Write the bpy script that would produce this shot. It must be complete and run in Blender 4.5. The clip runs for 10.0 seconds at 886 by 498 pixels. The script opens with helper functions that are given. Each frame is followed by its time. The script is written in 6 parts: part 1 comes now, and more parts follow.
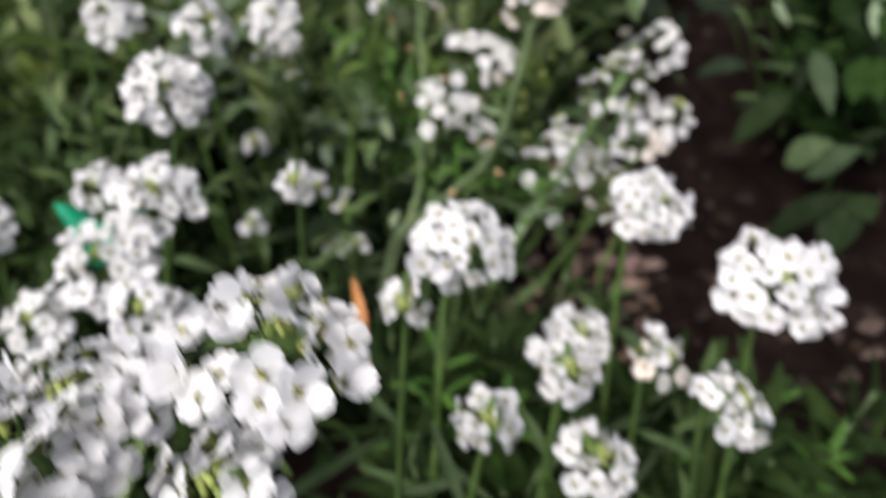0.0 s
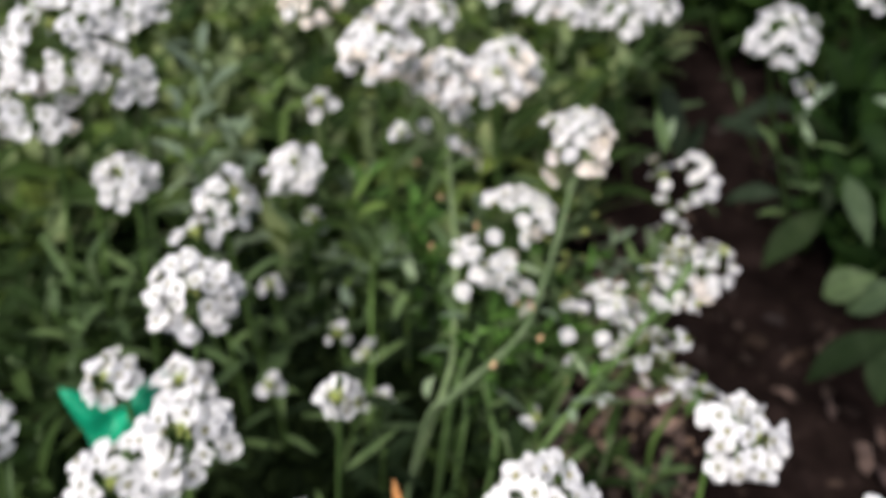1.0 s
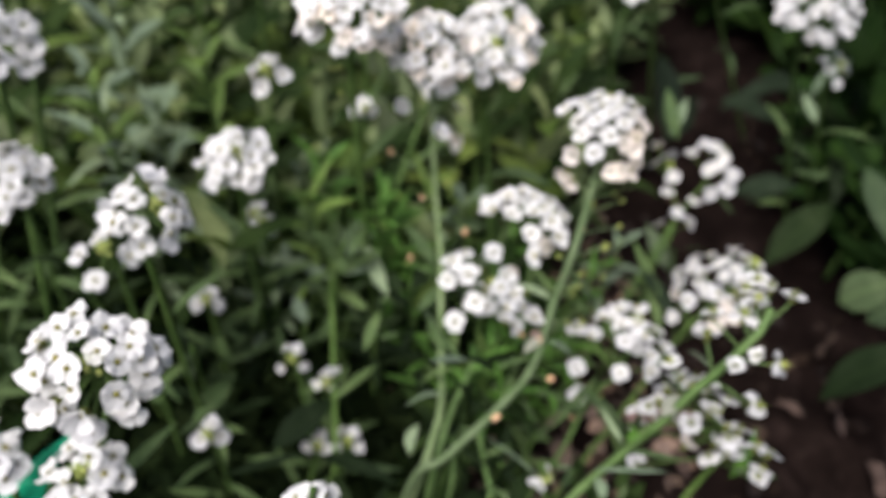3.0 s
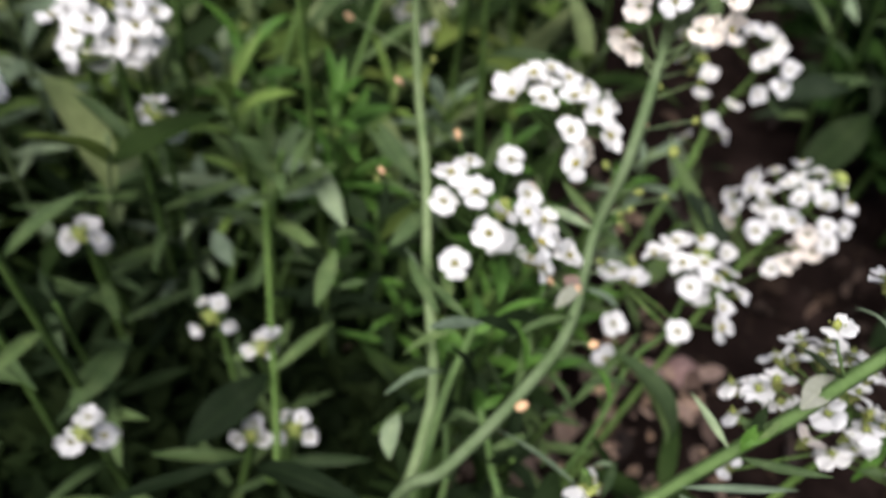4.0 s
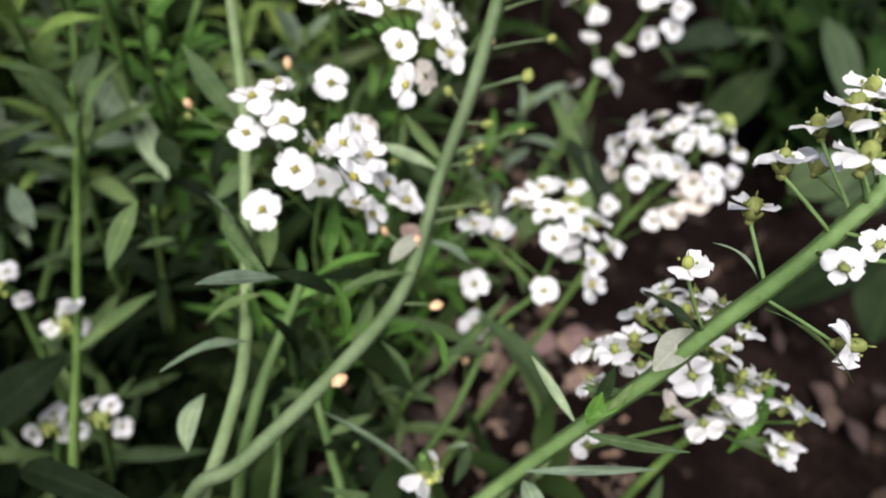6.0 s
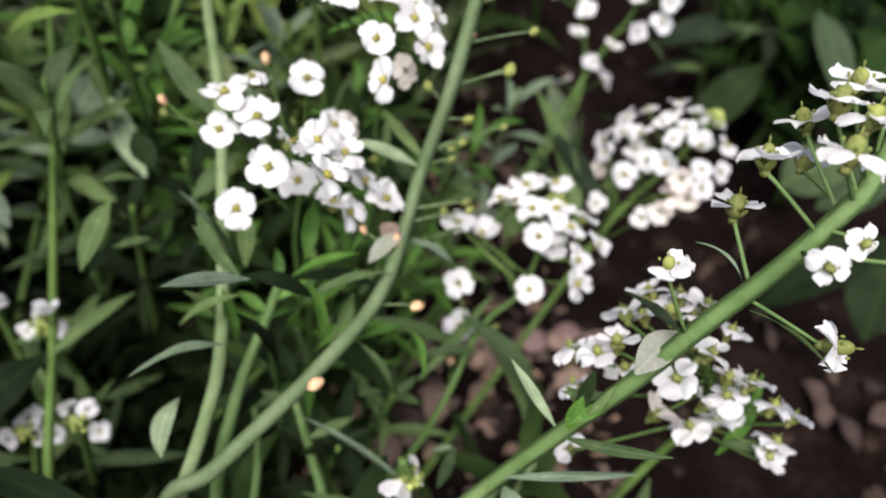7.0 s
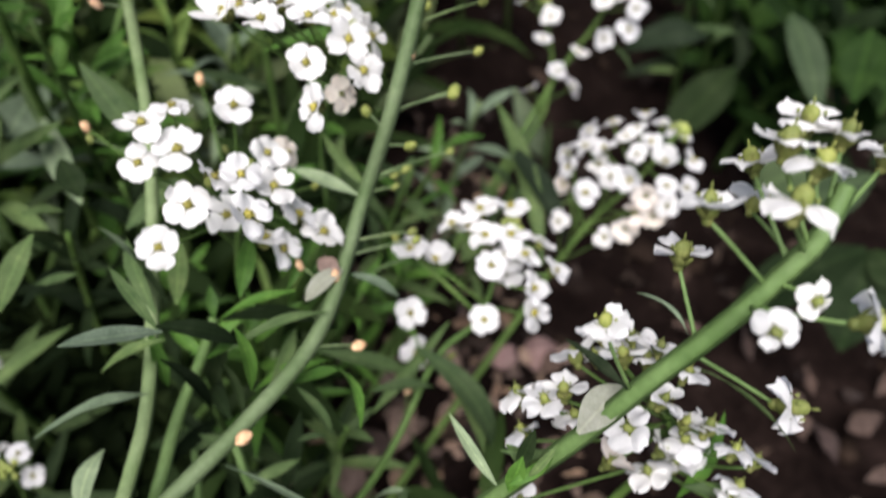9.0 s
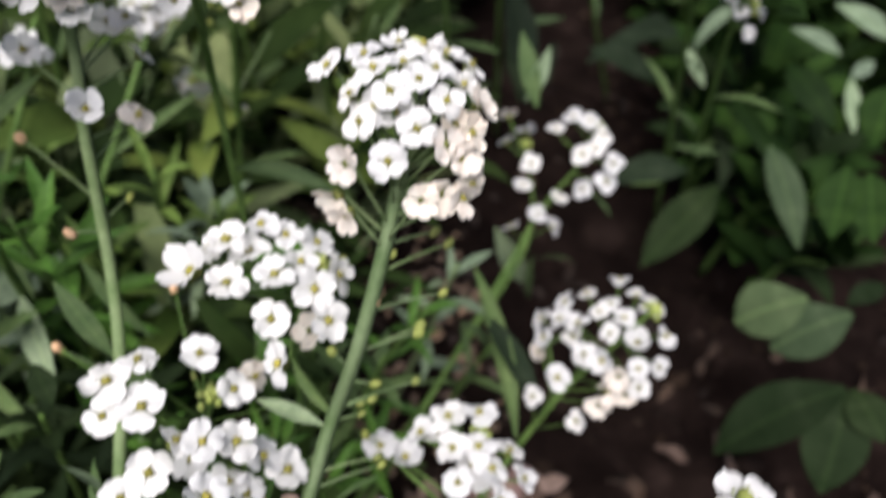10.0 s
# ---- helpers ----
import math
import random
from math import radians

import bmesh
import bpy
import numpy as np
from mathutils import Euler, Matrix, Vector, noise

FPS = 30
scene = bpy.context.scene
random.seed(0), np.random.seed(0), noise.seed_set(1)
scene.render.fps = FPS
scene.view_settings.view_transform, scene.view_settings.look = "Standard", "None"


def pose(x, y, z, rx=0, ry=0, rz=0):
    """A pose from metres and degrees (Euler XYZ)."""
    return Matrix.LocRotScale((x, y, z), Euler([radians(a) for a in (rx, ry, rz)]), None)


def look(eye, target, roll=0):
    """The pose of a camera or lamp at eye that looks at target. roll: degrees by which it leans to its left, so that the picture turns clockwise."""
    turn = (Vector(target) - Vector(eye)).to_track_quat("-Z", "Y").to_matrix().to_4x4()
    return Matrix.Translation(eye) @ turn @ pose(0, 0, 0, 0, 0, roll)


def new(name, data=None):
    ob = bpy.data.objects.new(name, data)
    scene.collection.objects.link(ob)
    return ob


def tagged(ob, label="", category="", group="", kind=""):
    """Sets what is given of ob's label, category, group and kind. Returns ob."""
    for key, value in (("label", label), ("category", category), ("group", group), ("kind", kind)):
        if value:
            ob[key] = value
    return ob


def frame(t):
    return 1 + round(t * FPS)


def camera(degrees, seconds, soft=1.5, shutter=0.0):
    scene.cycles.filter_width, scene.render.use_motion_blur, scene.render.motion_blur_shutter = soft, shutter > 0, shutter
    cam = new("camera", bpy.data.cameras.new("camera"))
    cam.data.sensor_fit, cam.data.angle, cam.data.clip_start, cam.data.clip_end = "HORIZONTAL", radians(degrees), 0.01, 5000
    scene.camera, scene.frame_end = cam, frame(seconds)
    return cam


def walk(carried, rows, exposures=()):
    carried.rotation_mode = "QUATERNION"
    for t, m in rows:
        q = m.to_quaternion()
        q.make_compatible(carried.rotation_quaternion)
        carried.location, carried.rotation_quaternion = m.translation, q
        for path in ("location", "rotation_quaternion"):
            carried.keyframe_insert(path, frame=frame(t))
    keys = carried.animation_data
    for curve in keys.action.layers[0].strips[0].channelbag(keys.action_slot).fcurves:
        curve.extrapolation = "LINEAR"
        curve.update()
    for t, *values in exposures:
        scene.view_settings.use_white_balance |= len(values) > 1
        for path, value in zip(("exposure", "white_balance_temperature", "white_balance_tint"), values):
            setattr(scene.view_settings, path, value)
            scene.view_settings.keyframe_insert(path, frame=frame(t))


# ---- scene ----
# The camera: seconds, place in millimetres, yaw, pitch and roll in degrees.
cam = camera(65.7, 10.0, soft=1.9, shutter=0.6)
EXPOSURE = 1.12
PATH = [
    (0.0, -16.6, -173.1, 198.4, 0.82, -44.42, 0.32),
    (0.5, -29.1, -156.3, 208.1, 1.08, -41.77, 0.37),
    (1.0, -31.2, -140.2, 213.6, -0.73, -40.53, 0.85),
    (1.5, -30.3, -134.0, 218.1, -1.46, -38.38, 2.03),
    (2.0, -30.9, -134.1, 216.3, -1.25, -38.48, 1.93),
    (2.2, -29.1, -131.2, 216.8, -0.99, -39.01, 1.70),
    (3.3, -48.2, -91.0, 188.5, -10.31, -45.15, 7.07),
    (3.5, -50.7, -85.7, 183.1, -10.93, -45.85, 7.22),
    (4.0, -44.5, -66.8, 158.1, -16.44, -48.21, 11.67),
    (4.5, -40.4, -65.6, 152.5, -18.83, -48.33, 13.02),
    (5.0, -37.6, -69.8, 153.9, -19.30, -47.74, 13.57),
    (5.5, -29.8, -63.8, 145.3, -23.90, -48.01, 16.97),
    (7.0, -23.5, -60.7, 143.3, -25.28, -48.49, 17.12),
    (7.5, -20.1, -59.2, 138.2, -26.84, -48.64, 18.53),
    (8.0, -18.7, -57.9, 139.0, -26.56, -48.97, 17.89),
    (8.5, -16.5, -56.2, 141.0, -26.99, -48.77, 17.86),
    (9.0, -16.6, -55.2, 143.3, -26.81, -48.55, 17.32),
    (9.5, -15.1, -46.9, 150.6, -26.32, -47.09, 17.11),
    (10.0, -12.1, -38.2, 160.7, -25.91, -46.02, 17.31),
]


def eye_pose(x, y, z, yaw, pitch, roll):
    place = Vector((x, y, z)) / 1000
    a, b = radians(yaw), radians(pitch)
    way = Vector((-math.sin(a) * math.cos(b), math.cos(a) * math.cos(b), math.sin(b)))
    return look(place, place + way, roll)


walk(cam, [(row[0], eye_pose(*row[1:])) for row in PATH], exposures=[(t, EXPOSURE + lift, 6250, 16) for t, lift in ((0.0, -0.12), (2.0, -0.08), (3.5, -0.14), (4.3, 0.05), (5.0, 0.12), (7.5, 0.07), (9.0, 0.0), (10.0, -0.13))])
cam.data.dof.use_dof = True
cam.data.dof.focus_distance = 0.057
cam.data.dof.aperture_fstop = 24.0

# ---- light ----
world = bpy.data.worlds.new("sky")
scene.world = world
world.use_nodes = True
wn = world.node_tree
sky = wn.nodes.new("ShaderNodeTexSky")
sky.sky_type = "NISHITA"
sky.sun_disc = False
sky.sun_elevation = radians(59)
sky.sun_rotation = radians(-132)
sky.altitude, sky.air_density, sky.dust_density, sky.ozone_density = 100, 1.0, 3.0, 1.0
wn.nodes["Background"].inputs["Strength"].default_value = 0.047
wn.links.new(sky.outputs["Color"], wn.nodes["Background"].inputs["Color"])
sun = new("sun", bpy.data.lights.new("sun", "SUN"))
sun.data.energy = 4.4
sun.data.angle = radians(45)
sun.data.color = (1.0, 0.97, 0.93)
sun.matrix_world = look((-0.38, -0.34, 0.86), (0, 0, 0))


# ---- materials ----
def ramp(nt, fac, stops):
    node = nt.nodes.new("ShaderNodeValToRGB")
    while len(node.color_ramp.elements) < len(stops):
        node.color_ramp.elements.new(0.5)
    for e, (at, col) in zip(node.color_ramp.elements, stops):
        e.position, e.color = at, (*col, 1)
    nt.links.new(fac, node.inputs["Fac"])
    return node.outputs["Color"]


def noise_tex(nt, scale, detail=4.0, rough=0.6, coords="Object"):
    tc = nt.nodes.new("ShaderNodeTexCoord")
    n = nt.nodes.new("ShaderNodeTexNoise")
    n.inputs["Scale"].default_value = scale
    n.inputs["Detail"].default_value = detail
    n.inputs["Roughness"].default_value = rough
    nt.links.new(tc.outputs[coords], n.inputs["Vector"])
    return n.outputs["Fac"]


def mix_col(nt, fac, a, b, how="MIX"):
    m = nt.nodes.new("ShaderNodeMix")
    m.data_type, m.blend_type = "RGBA", how
    for sock, v in ((m.inputs[0], fac), (m.inputs[6], a), (m.inputs[7], b)):
        if hasattr(v, "links"):
            nt.links.new(v, sock)
        else:
            sock.default_value = v if isinstance(v, float) else (*v, 1)
    return m.outputs[2]


def bump(nt, shader, height, strength, dist):
    b = nt.nodes.new("ShaderNodeBump")
    b.inputs["Strength"].default_value, b.inputs["Distance"].default_value = strength, dist
    nt.links.new(height, b.inputs["Height"])
    nt.links.new(b.outputs["Normal"], shader.inputs["Normal"])


def surface(name, stops, scale, rough=0.6, sheer=0.0, spread=0.0, fine=0.0, relief=(0.0, 0.0), coords="Object", island=False, spec=0.18, rib=0.0):
    """A node material: colour from noise, a per-object or per-island variation, fine grain, relief, and light let through."""
    m = bpy.data.materials.new(name)
    m.use_nodes = True
    nt = m.node_tree
    sh = nt.nodes["Principled BSDF"]
    sh.inputs["Roughness"].default_value = rough
    sh.inputs["Specular IOR Level"].default_value = spec
    col = ramp(nt, noise_tex(nt, scale, coords=coords), stops)
    if fine:
        grain = noise_tex(nt, scale * 9, 3.0, coords=coords)
        g = ramp(nt, grain, [(0.3, (1 - fine,) * 3), (0.7, (1 + 0.4 * fine,) * 3)])
        col = mix_col(nt, 1.0, col, g, "MULTIPLY")
    if spread:
        if island:
            info = nt.nodes.new("ShaderNodeNewGeometry").outputs["Random Per Island"]
        else:
            info = nt.nodes.new("ShaderNodeObjectInfo").outputs["Random"]
        v = ramp(nt, info, [(0.0, (1 - spread, 1 - spread, 1 - spread)), (0.5, (1.0, 1.0, 1 - 0.3 * spread)), (1.0, (1 + spread, 1 + 0.8 * spread, 1 + 0.2 * spread))])
        col = mix_col(nt, 1.0, col, v, "MULTIPLY")
    if rib:
        sep = nt.nodes.new("ShaderNodeSeparateXYZ")
        nt.links.new(nt.nodes.new("ShaderNodeTexCoord").outputs["Object"], sep.inputs[0])
        off = nt.nodes.new("ShaderNodeMath")
        off.operation = "ABSOLUTE"
        nt.links.new(sep.outputs["Y"], off.inputs[0])
        vein = ramp(nt, off.outputs[0], [(0.004, (1 + rib, 1 + rib, 1 + 0.7 * rib)), (0.012, (0.92, 0.92, 0.92)), (0.05, (1.0, 1.0, 1.0))])
        col = mix_col(nt, 1.0, col, vein, "MULTIPLY")
    nt.links.new(col, sh.inputs["Base Color"])
    if relief[0]:
        bump(nt, sh, noise_tex(nt, relief[1], 5.0, coords=coords), relief[0], 0.0006)
    if sheer:
        tr = nt.nodes.new("ShaderNodeBsdfTranslucent")
        nt.links.new(col, tr.inputs["Color"])
        mx = nt.nodes.new("ShaderNodeMixShader")
        mx.inputs["Fac"].default_value = sheer
        nt.links.new(sh.outputs[0], mx.inputs[1])
        nt.links.new(tr.outputs[0], mx.inputs[2])
        nt.links.new(mx.outputs[0], nt.nodes["Material Output"].inputs["Surface"])
    return m


PETAL = surface("petal_white", [(0.3, (0.7738, 0.7632, 0.7632)), (0.7, (0.8586, 0.8480, 0.8374))], 4, 0.6, sheer=0.58, spread=0.06, fine=0.08, relief=(0.15, 9), spec=0.25)
PETAL_OLD = surface("petal_fading", [(0.3, (0.70, 0.61, 0.54)), (0.7, (0.82, 0.77, 0.71))], 3, 0.7, sheer=0.45, spread=0.12, fine=0.1, relief=(0.15, 10), spec=0.2)
ANTHER = surface("anther_yellow", [(0.3, (0.1508, 0.1364, 0.0258)), (0.7, (0.2816, 0.2528, 0.0596))], 10, 0.7, spread=0.25)
CALYX = surface("calyx_green", [(0.3, (0.0638, 0.0862, 0.0180)), (0.7, (0.1575, 0.1650, 0.0525))], 4, 0.6, sheer=0.15, spread=0.2, fine=0.15)
BUD = surface("bud_green", [(0.30, (0.1240, 0.1705, 0.0388)), (0.70, (0.2791, 0.3101, 0.1085))], 700, 0.6, sheer=0.1, island=True, spread=0.3)
POD = surface("pod_yellow_green", [(0.3, (0.1260, 0.1680, 0.0367)), (0.7, (0.2520, 0.2625, 0.0892))], 3, 0.6, sheer=0.2, spread=0.35, fine=0.2, relief=(0.2, 8))
POD_DRY = surface("pod_tan", [(0.3, (0.4104, 0.2394, 0.1254)), (0.7, (0.6156, 0.4218, 0.2736))], 3, 0.65, sheer=0.15, spread=0.2, fine=0.2, relief=(0.3, 8))
STEM = surface("stem_green", [(0.3, (0.0365, 0.0730, 0.0160)), (0.7, (0.0775, 0.1277, 0.0365))], 160, 0.6, spread=0.25, fine=0.15, relief=(0.3, 1200), spec=0.1)
STEM_FRESH = surface("stem_fresh_green", [(0.30, (0.0560, 0.1010, 0.0280)), (0.70, (0.1150, 0.1780, 0.0620))], 130, 0.55, spread=0.1, fine=0.15, relief=(0.35, 1200), spec=0.15)
STEM_PALE = surface("stem_grey_green", [(0.3, (0.0638, 0.1003, 0.0388)), (0.7, (0.1277, 0.1687, 0.0866))], 160, 0.6, spread=0.2, fine=0.15, relief=(0.3, 1200), spec=0.1)
LEAF = surface("leaf_grey_green", [(0.25, (0.0308, 0.0595, 0.0226)), (0.75, (0.0739, 0.1088, 0.0474))], 5, 0.6, sheer=0.22, spread=0.4, fine=0.18, relief=(0.2, 22), rib=0.3, spec=0.06)
LEAF_PALE = surface("leaf_silvery", [(0.25, (0.0821, 0.1197, 0.0775)), (0.75, (0.1653, 0.2166, 0.1482))], 5, 0.65, sheer=0.2, spread=0.35, fine=0.22, relief=(0.25, 22), rib=0.3, spec=0.12)
LEAF_CREAM = surface("leaf_cream", [(0.25, (0.1649, 0.1767, 0.1296)), (0.75, (0.2474, 0.2533, 0.2061))], 5, 0.6, sheer=0.3, spread=0.1, fine=0.18, relief=(0.2, 22), rib=0.15)
LEAF_FRESH = surface("leaf_fresh_green", [(0.25, (0.0268, 0.0780, 0.0112)), (0.75, (0.0691, 0.1426, 0.0299))], 5, 0.5, sheer=0.25, spread=0.35, fine=0.18, relief=(0.2, 22), rib=0.3, spec=0.1)
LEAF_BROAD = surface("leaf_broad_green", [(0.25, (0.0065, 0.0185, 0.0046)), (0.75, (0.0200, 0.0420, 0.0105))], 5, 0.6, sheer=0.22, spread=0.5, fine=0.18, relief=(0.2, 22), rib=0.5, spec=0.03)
LEAF_DULL = surface("leaf_dusty_green", [(0.25, (0.0230, 0.0400, 0.0190)), (0.75, (0.0480, 0.0700, 0.0370))], 5, 0.65, sheer=0.2, spread=0.3, fine=0.2, relief=(0.2, 22), rib=0.4, spec=0.05)
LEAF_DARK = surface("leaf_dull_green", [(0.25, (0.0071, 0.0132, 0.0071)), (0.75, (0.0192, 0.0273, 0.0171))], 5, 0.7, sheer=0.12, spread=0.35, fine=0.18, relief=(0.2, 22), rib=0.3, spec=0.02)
# Alyssum green darkened: shade inside the clump is put into the colour.
FOLIAGE_SHADED = surface("foliage_shaded_green", [(0.25, (0.0085, 0.0190, 0.0052)), (0.75, (0.0230, 0.0385, 0.0135))], 60, 0.65, sheer=0.22, spread=0.5, fine=0.15, island=True, spec=0.02)
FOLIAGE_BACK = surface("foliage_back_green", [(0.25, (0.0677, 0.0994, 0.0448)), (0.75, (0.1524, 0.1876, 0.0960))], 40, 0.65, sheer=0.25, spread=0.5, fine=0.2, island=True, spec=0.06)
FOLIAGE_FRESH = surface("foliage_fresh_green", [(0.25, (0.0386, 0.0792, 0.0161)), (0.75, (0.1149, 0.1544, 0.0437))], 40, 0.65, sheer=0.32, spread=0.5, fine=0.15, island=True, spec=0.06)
# Dark weed green lowered further, painting shade into the gaps between plants.
FOLIAGE_FAR_SHADED = surface("foliage_far_shaded", [(0.25, (0.0046, 0.0124, 0.0032)), (0.75, (0.0149, 0.0299, 0.0078))], 40, 0.65, sheer=0.2, spread=0.55, fine=0.15, island=True, spec=0.02)
# Near-black leaf colour: the shade down in the hollow is painted in.
FOLIAGE_LOW_SHADE = surface("foliage_low_shade", [(0.25, (0.0025, 0.0055, 0.0018)), (0.75, (0.0083, 0.0133, 0.0055))], 50, 0.75, sheer=0.1, spread=0.5, fine=0.15, island=True, spec=0.01)
LEAF_LIME = surface("leaf_yellow_green", [(0.25, (0.0534, 0.1077, 0.0194)), (0.75, (0.1354, 0.1995, 0.0581))], 5, 0.55, sheer=0.3, spread=0.35, fine=0.18, relief=(0.2, 22), rib=0.3, spec=0.1)
# Deep leaf green taken near black, carrying the shade of the inner shoots.
LEAF_DEEP_SHADE = surface("leaf_deep_shade", [(0.25, (0.0052, 0.0116, 0.0041)), (0.75, (0.0146, 0.0232, 0.0112))], 5, 0.65, sheer=0.15, spread=0.4, fine=0.18, relief=(0.2, 22), rib=0.3, spec=0.02)
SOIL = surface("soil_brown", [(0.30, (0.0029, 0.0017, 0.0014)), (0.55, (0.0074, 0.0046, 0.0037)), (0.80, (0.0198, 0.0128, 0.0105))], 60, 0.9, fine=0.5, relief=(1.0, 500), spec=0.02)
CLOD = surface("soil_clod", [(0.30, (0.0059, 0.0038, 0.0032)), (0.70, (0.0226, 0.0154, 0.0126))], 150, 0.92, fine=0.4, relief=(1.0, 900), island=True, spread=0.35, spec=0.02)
DRY = surface("dry_leaf_brown", [(0.3, (0.0251, 0.0160, 0.0137)), (0.7, (0.0684, 0.0456, 0.0388))], 6, 0.75, sheer=0.1, spread=0.35, fine=0.4, relief=(0.4, 20))
DRY_TAN = surface("dry_leaf_tan", [(0.3, (0.1083, 0.0730, 0.0604)), (0.7, (0.2508, 0.1767, 0.1459))], 5, 0.8, sheer=0.1, spread=0.3, fine=0.35, relief=(0.4, 18))
LITTER = surface("litter_brown", [(0.30, (0.0120, 0.0076, 0.0064)), (0.70, (0.0427, 0.0283, 0.0231))], 130, 0.8, sheer=0.1, spread=0.5, fine=0.4, relief=(0.8, 700), island=True)
# Tan bits paler than the soil, standing in for brown earth in the light.
LITTER_LIT_SOIL = surface("litter_lit_soil", [(0.3, (0.0850, 0.0580, 0.0480)), (0.7, (0.2000, 0.1410, 0.1160))], 130, 0.8, sheer=0.1, spread=0.5, fine=0.4, relief=(0.8, 700), island=True)
ORANGE = surface("dry_leaf_orange", [(0.3, (0.3420, 0.1368, 0.0342)), (0.7, (0.5472, 0.2622, 0.0912))], 6, 0.7, sheer=0.2, spread=0.1, fine=0.25, relief=(0.3, 20))
STONE = surface("stone_pink", [(0.3, (0.1505, 0.0889, 0.0787)), (0.7, (0.2462, 0.1642, 0.1471))], 120, 0.8, fine=0.3, relief=(0.7, 900))
PLASTIC = surface("plastic_green", [(0.3, (0.0010, 0.1900, 0.0900)), (0.7, (0.0060, 0.2800, 0.1400))], 90, 0.4, sheer=0.25, fine=0.1, relief=(0.3, 300))

MM = 0.001
rng = random.Random(7)


# ---- mesh helpers ----
def mesh_of(name, verts, faces, mat, smooth=True):
    me = bpy.data.meshes.new(name)
    me.from_pydata([tuple(v) for v in verts], [], faces)
    me.materials.append(mat)
    if smooth:
        me.polygons.foreach_set("use_smooth", [True] * len(me.polygons))
    me.update()
    return me


def part(name, me, parent, m=None, label=""):
    """One mesh object under a thing or under a part."""
    ob = new(name, me)
    ob.parent = parent
    if m is not None:
        ob.matrix_basis = m
    return tagged(ob, label=label)


def thing(name, label, category, at=(0, 0, 0), group=""):
    ob = new(name)
    ob.empty_display_size = 0.01
    ob.location = at
    return tagged(ob, label=label, category=category, group=group)


def glide(points, steps=6):
    """A smooth line through the points (Catmull-Rom)."""
    p = [Vector(q) for q in points]
    if len(p) == 2:
        return [p[0].lerp(p[1], i / (steps * 2)) for i in range(steps * 2 + 1)]
    p = [p[0] * 2 - p[1], *p, p[-1] * 2 - p[-2]]
    out = []
    for i in range(1, len(p) - 2):
        a, b, c, d = p[i - 1 : i + 3]
        for k in range(steps):
            t = k / steps
            out.append(0.5 * (2 * b + (c - a) * t + (2 * a - 5 * b + 4 * c - d) * t * t + (3 * b - a - 3 * c + d) * t**3))
    return out + [p[-2]]


def tube(line, r0, r1, sides=7, ridge=0.0, sway=0.0, r=rng):
    """Verts and faces of a tapered tube along a line, ridged and a little uneven."""
    verts, faces, n = [], [], len(line)
    ref = Vector((0.31, 0.22, 0.9))
    for i, p in enumerate(line):
        d = (line[min(i + 1, n - 1)] - line[max(i - 1, 0)]).normalized()
        if abs(d.dot(ref.normalized())) > 0.95:
            ref = Vector((0.9, 0.1, 0.2))
        u = d.cross(ref).normalized()
        v = d.cross(u)
        ref = -v if i else ref
        rad = r0 + (r1 - r0) * i / (n - 1)
        for k in range(sides):
            a = 2 * math.pi * k / sides
            q = rad * (1 + (ridge if k % 2 else -ridge) + r.uniform(-sway, sway))
            verts.append(p + (u * math.cos(a) + v * math.sin(a)) * q)
    for i in range(n - 1):
        for k in range(sides):
            a, b = i * sides + k, i * sides + (k + 1) % sides
            faces.append((a, b, b + sides, a + sides))
    faces.append(tuple(range(sides))[::-1])
    faces.append(tuple(range((n - 1) * sides, n * sides)))
    return verts, faces


def frame_of(at, z, x=None, scale=1.0, spin=0.0):
    """A pose at a place with its z axis along z, and x near the given way."""
    z = Vector(z).normalized()
    x = Vector(x) if x is not None else Vector((0.3, 0.8, 0.1))
    y = z.cross(x)
    if y.length < 1e-6:
        y = z.cross(Vector((0.9, 0.2, 0.3)))
    y.normalize()
    x = y.cross(z)
    m = Matrix((x, y, z)).transposed().to_4x4()
    return Matrix.Translation(at) @ m @ Matrix.Rotation(spin, 4, "Z") @ Matrix.Scale(scale, 4)


def blob(r, sx, sy, sz, rough, subdiv=1):
    bm = bmesh.new()
    bmesh.ops.create_icosphere(bm, subdivisions=subdiv, radius=1.0)
    off = Vector((r.uniform(-9, 9), r.uniform(-9, 9), r.uniform(-9, 9)))
    for v in bm.verts:
        k = 1 + rough * noise.noise(v.co * 1.6 + off)
        v.co = Vector((v.co.x * sx, v.co.y * sy, v.co.z * sz)) * k
    out = [v.co.copy() for v in bm.verts], [tuple(v.index for v in f.verts) for f in bm.faces]
    bm.free()
    return out


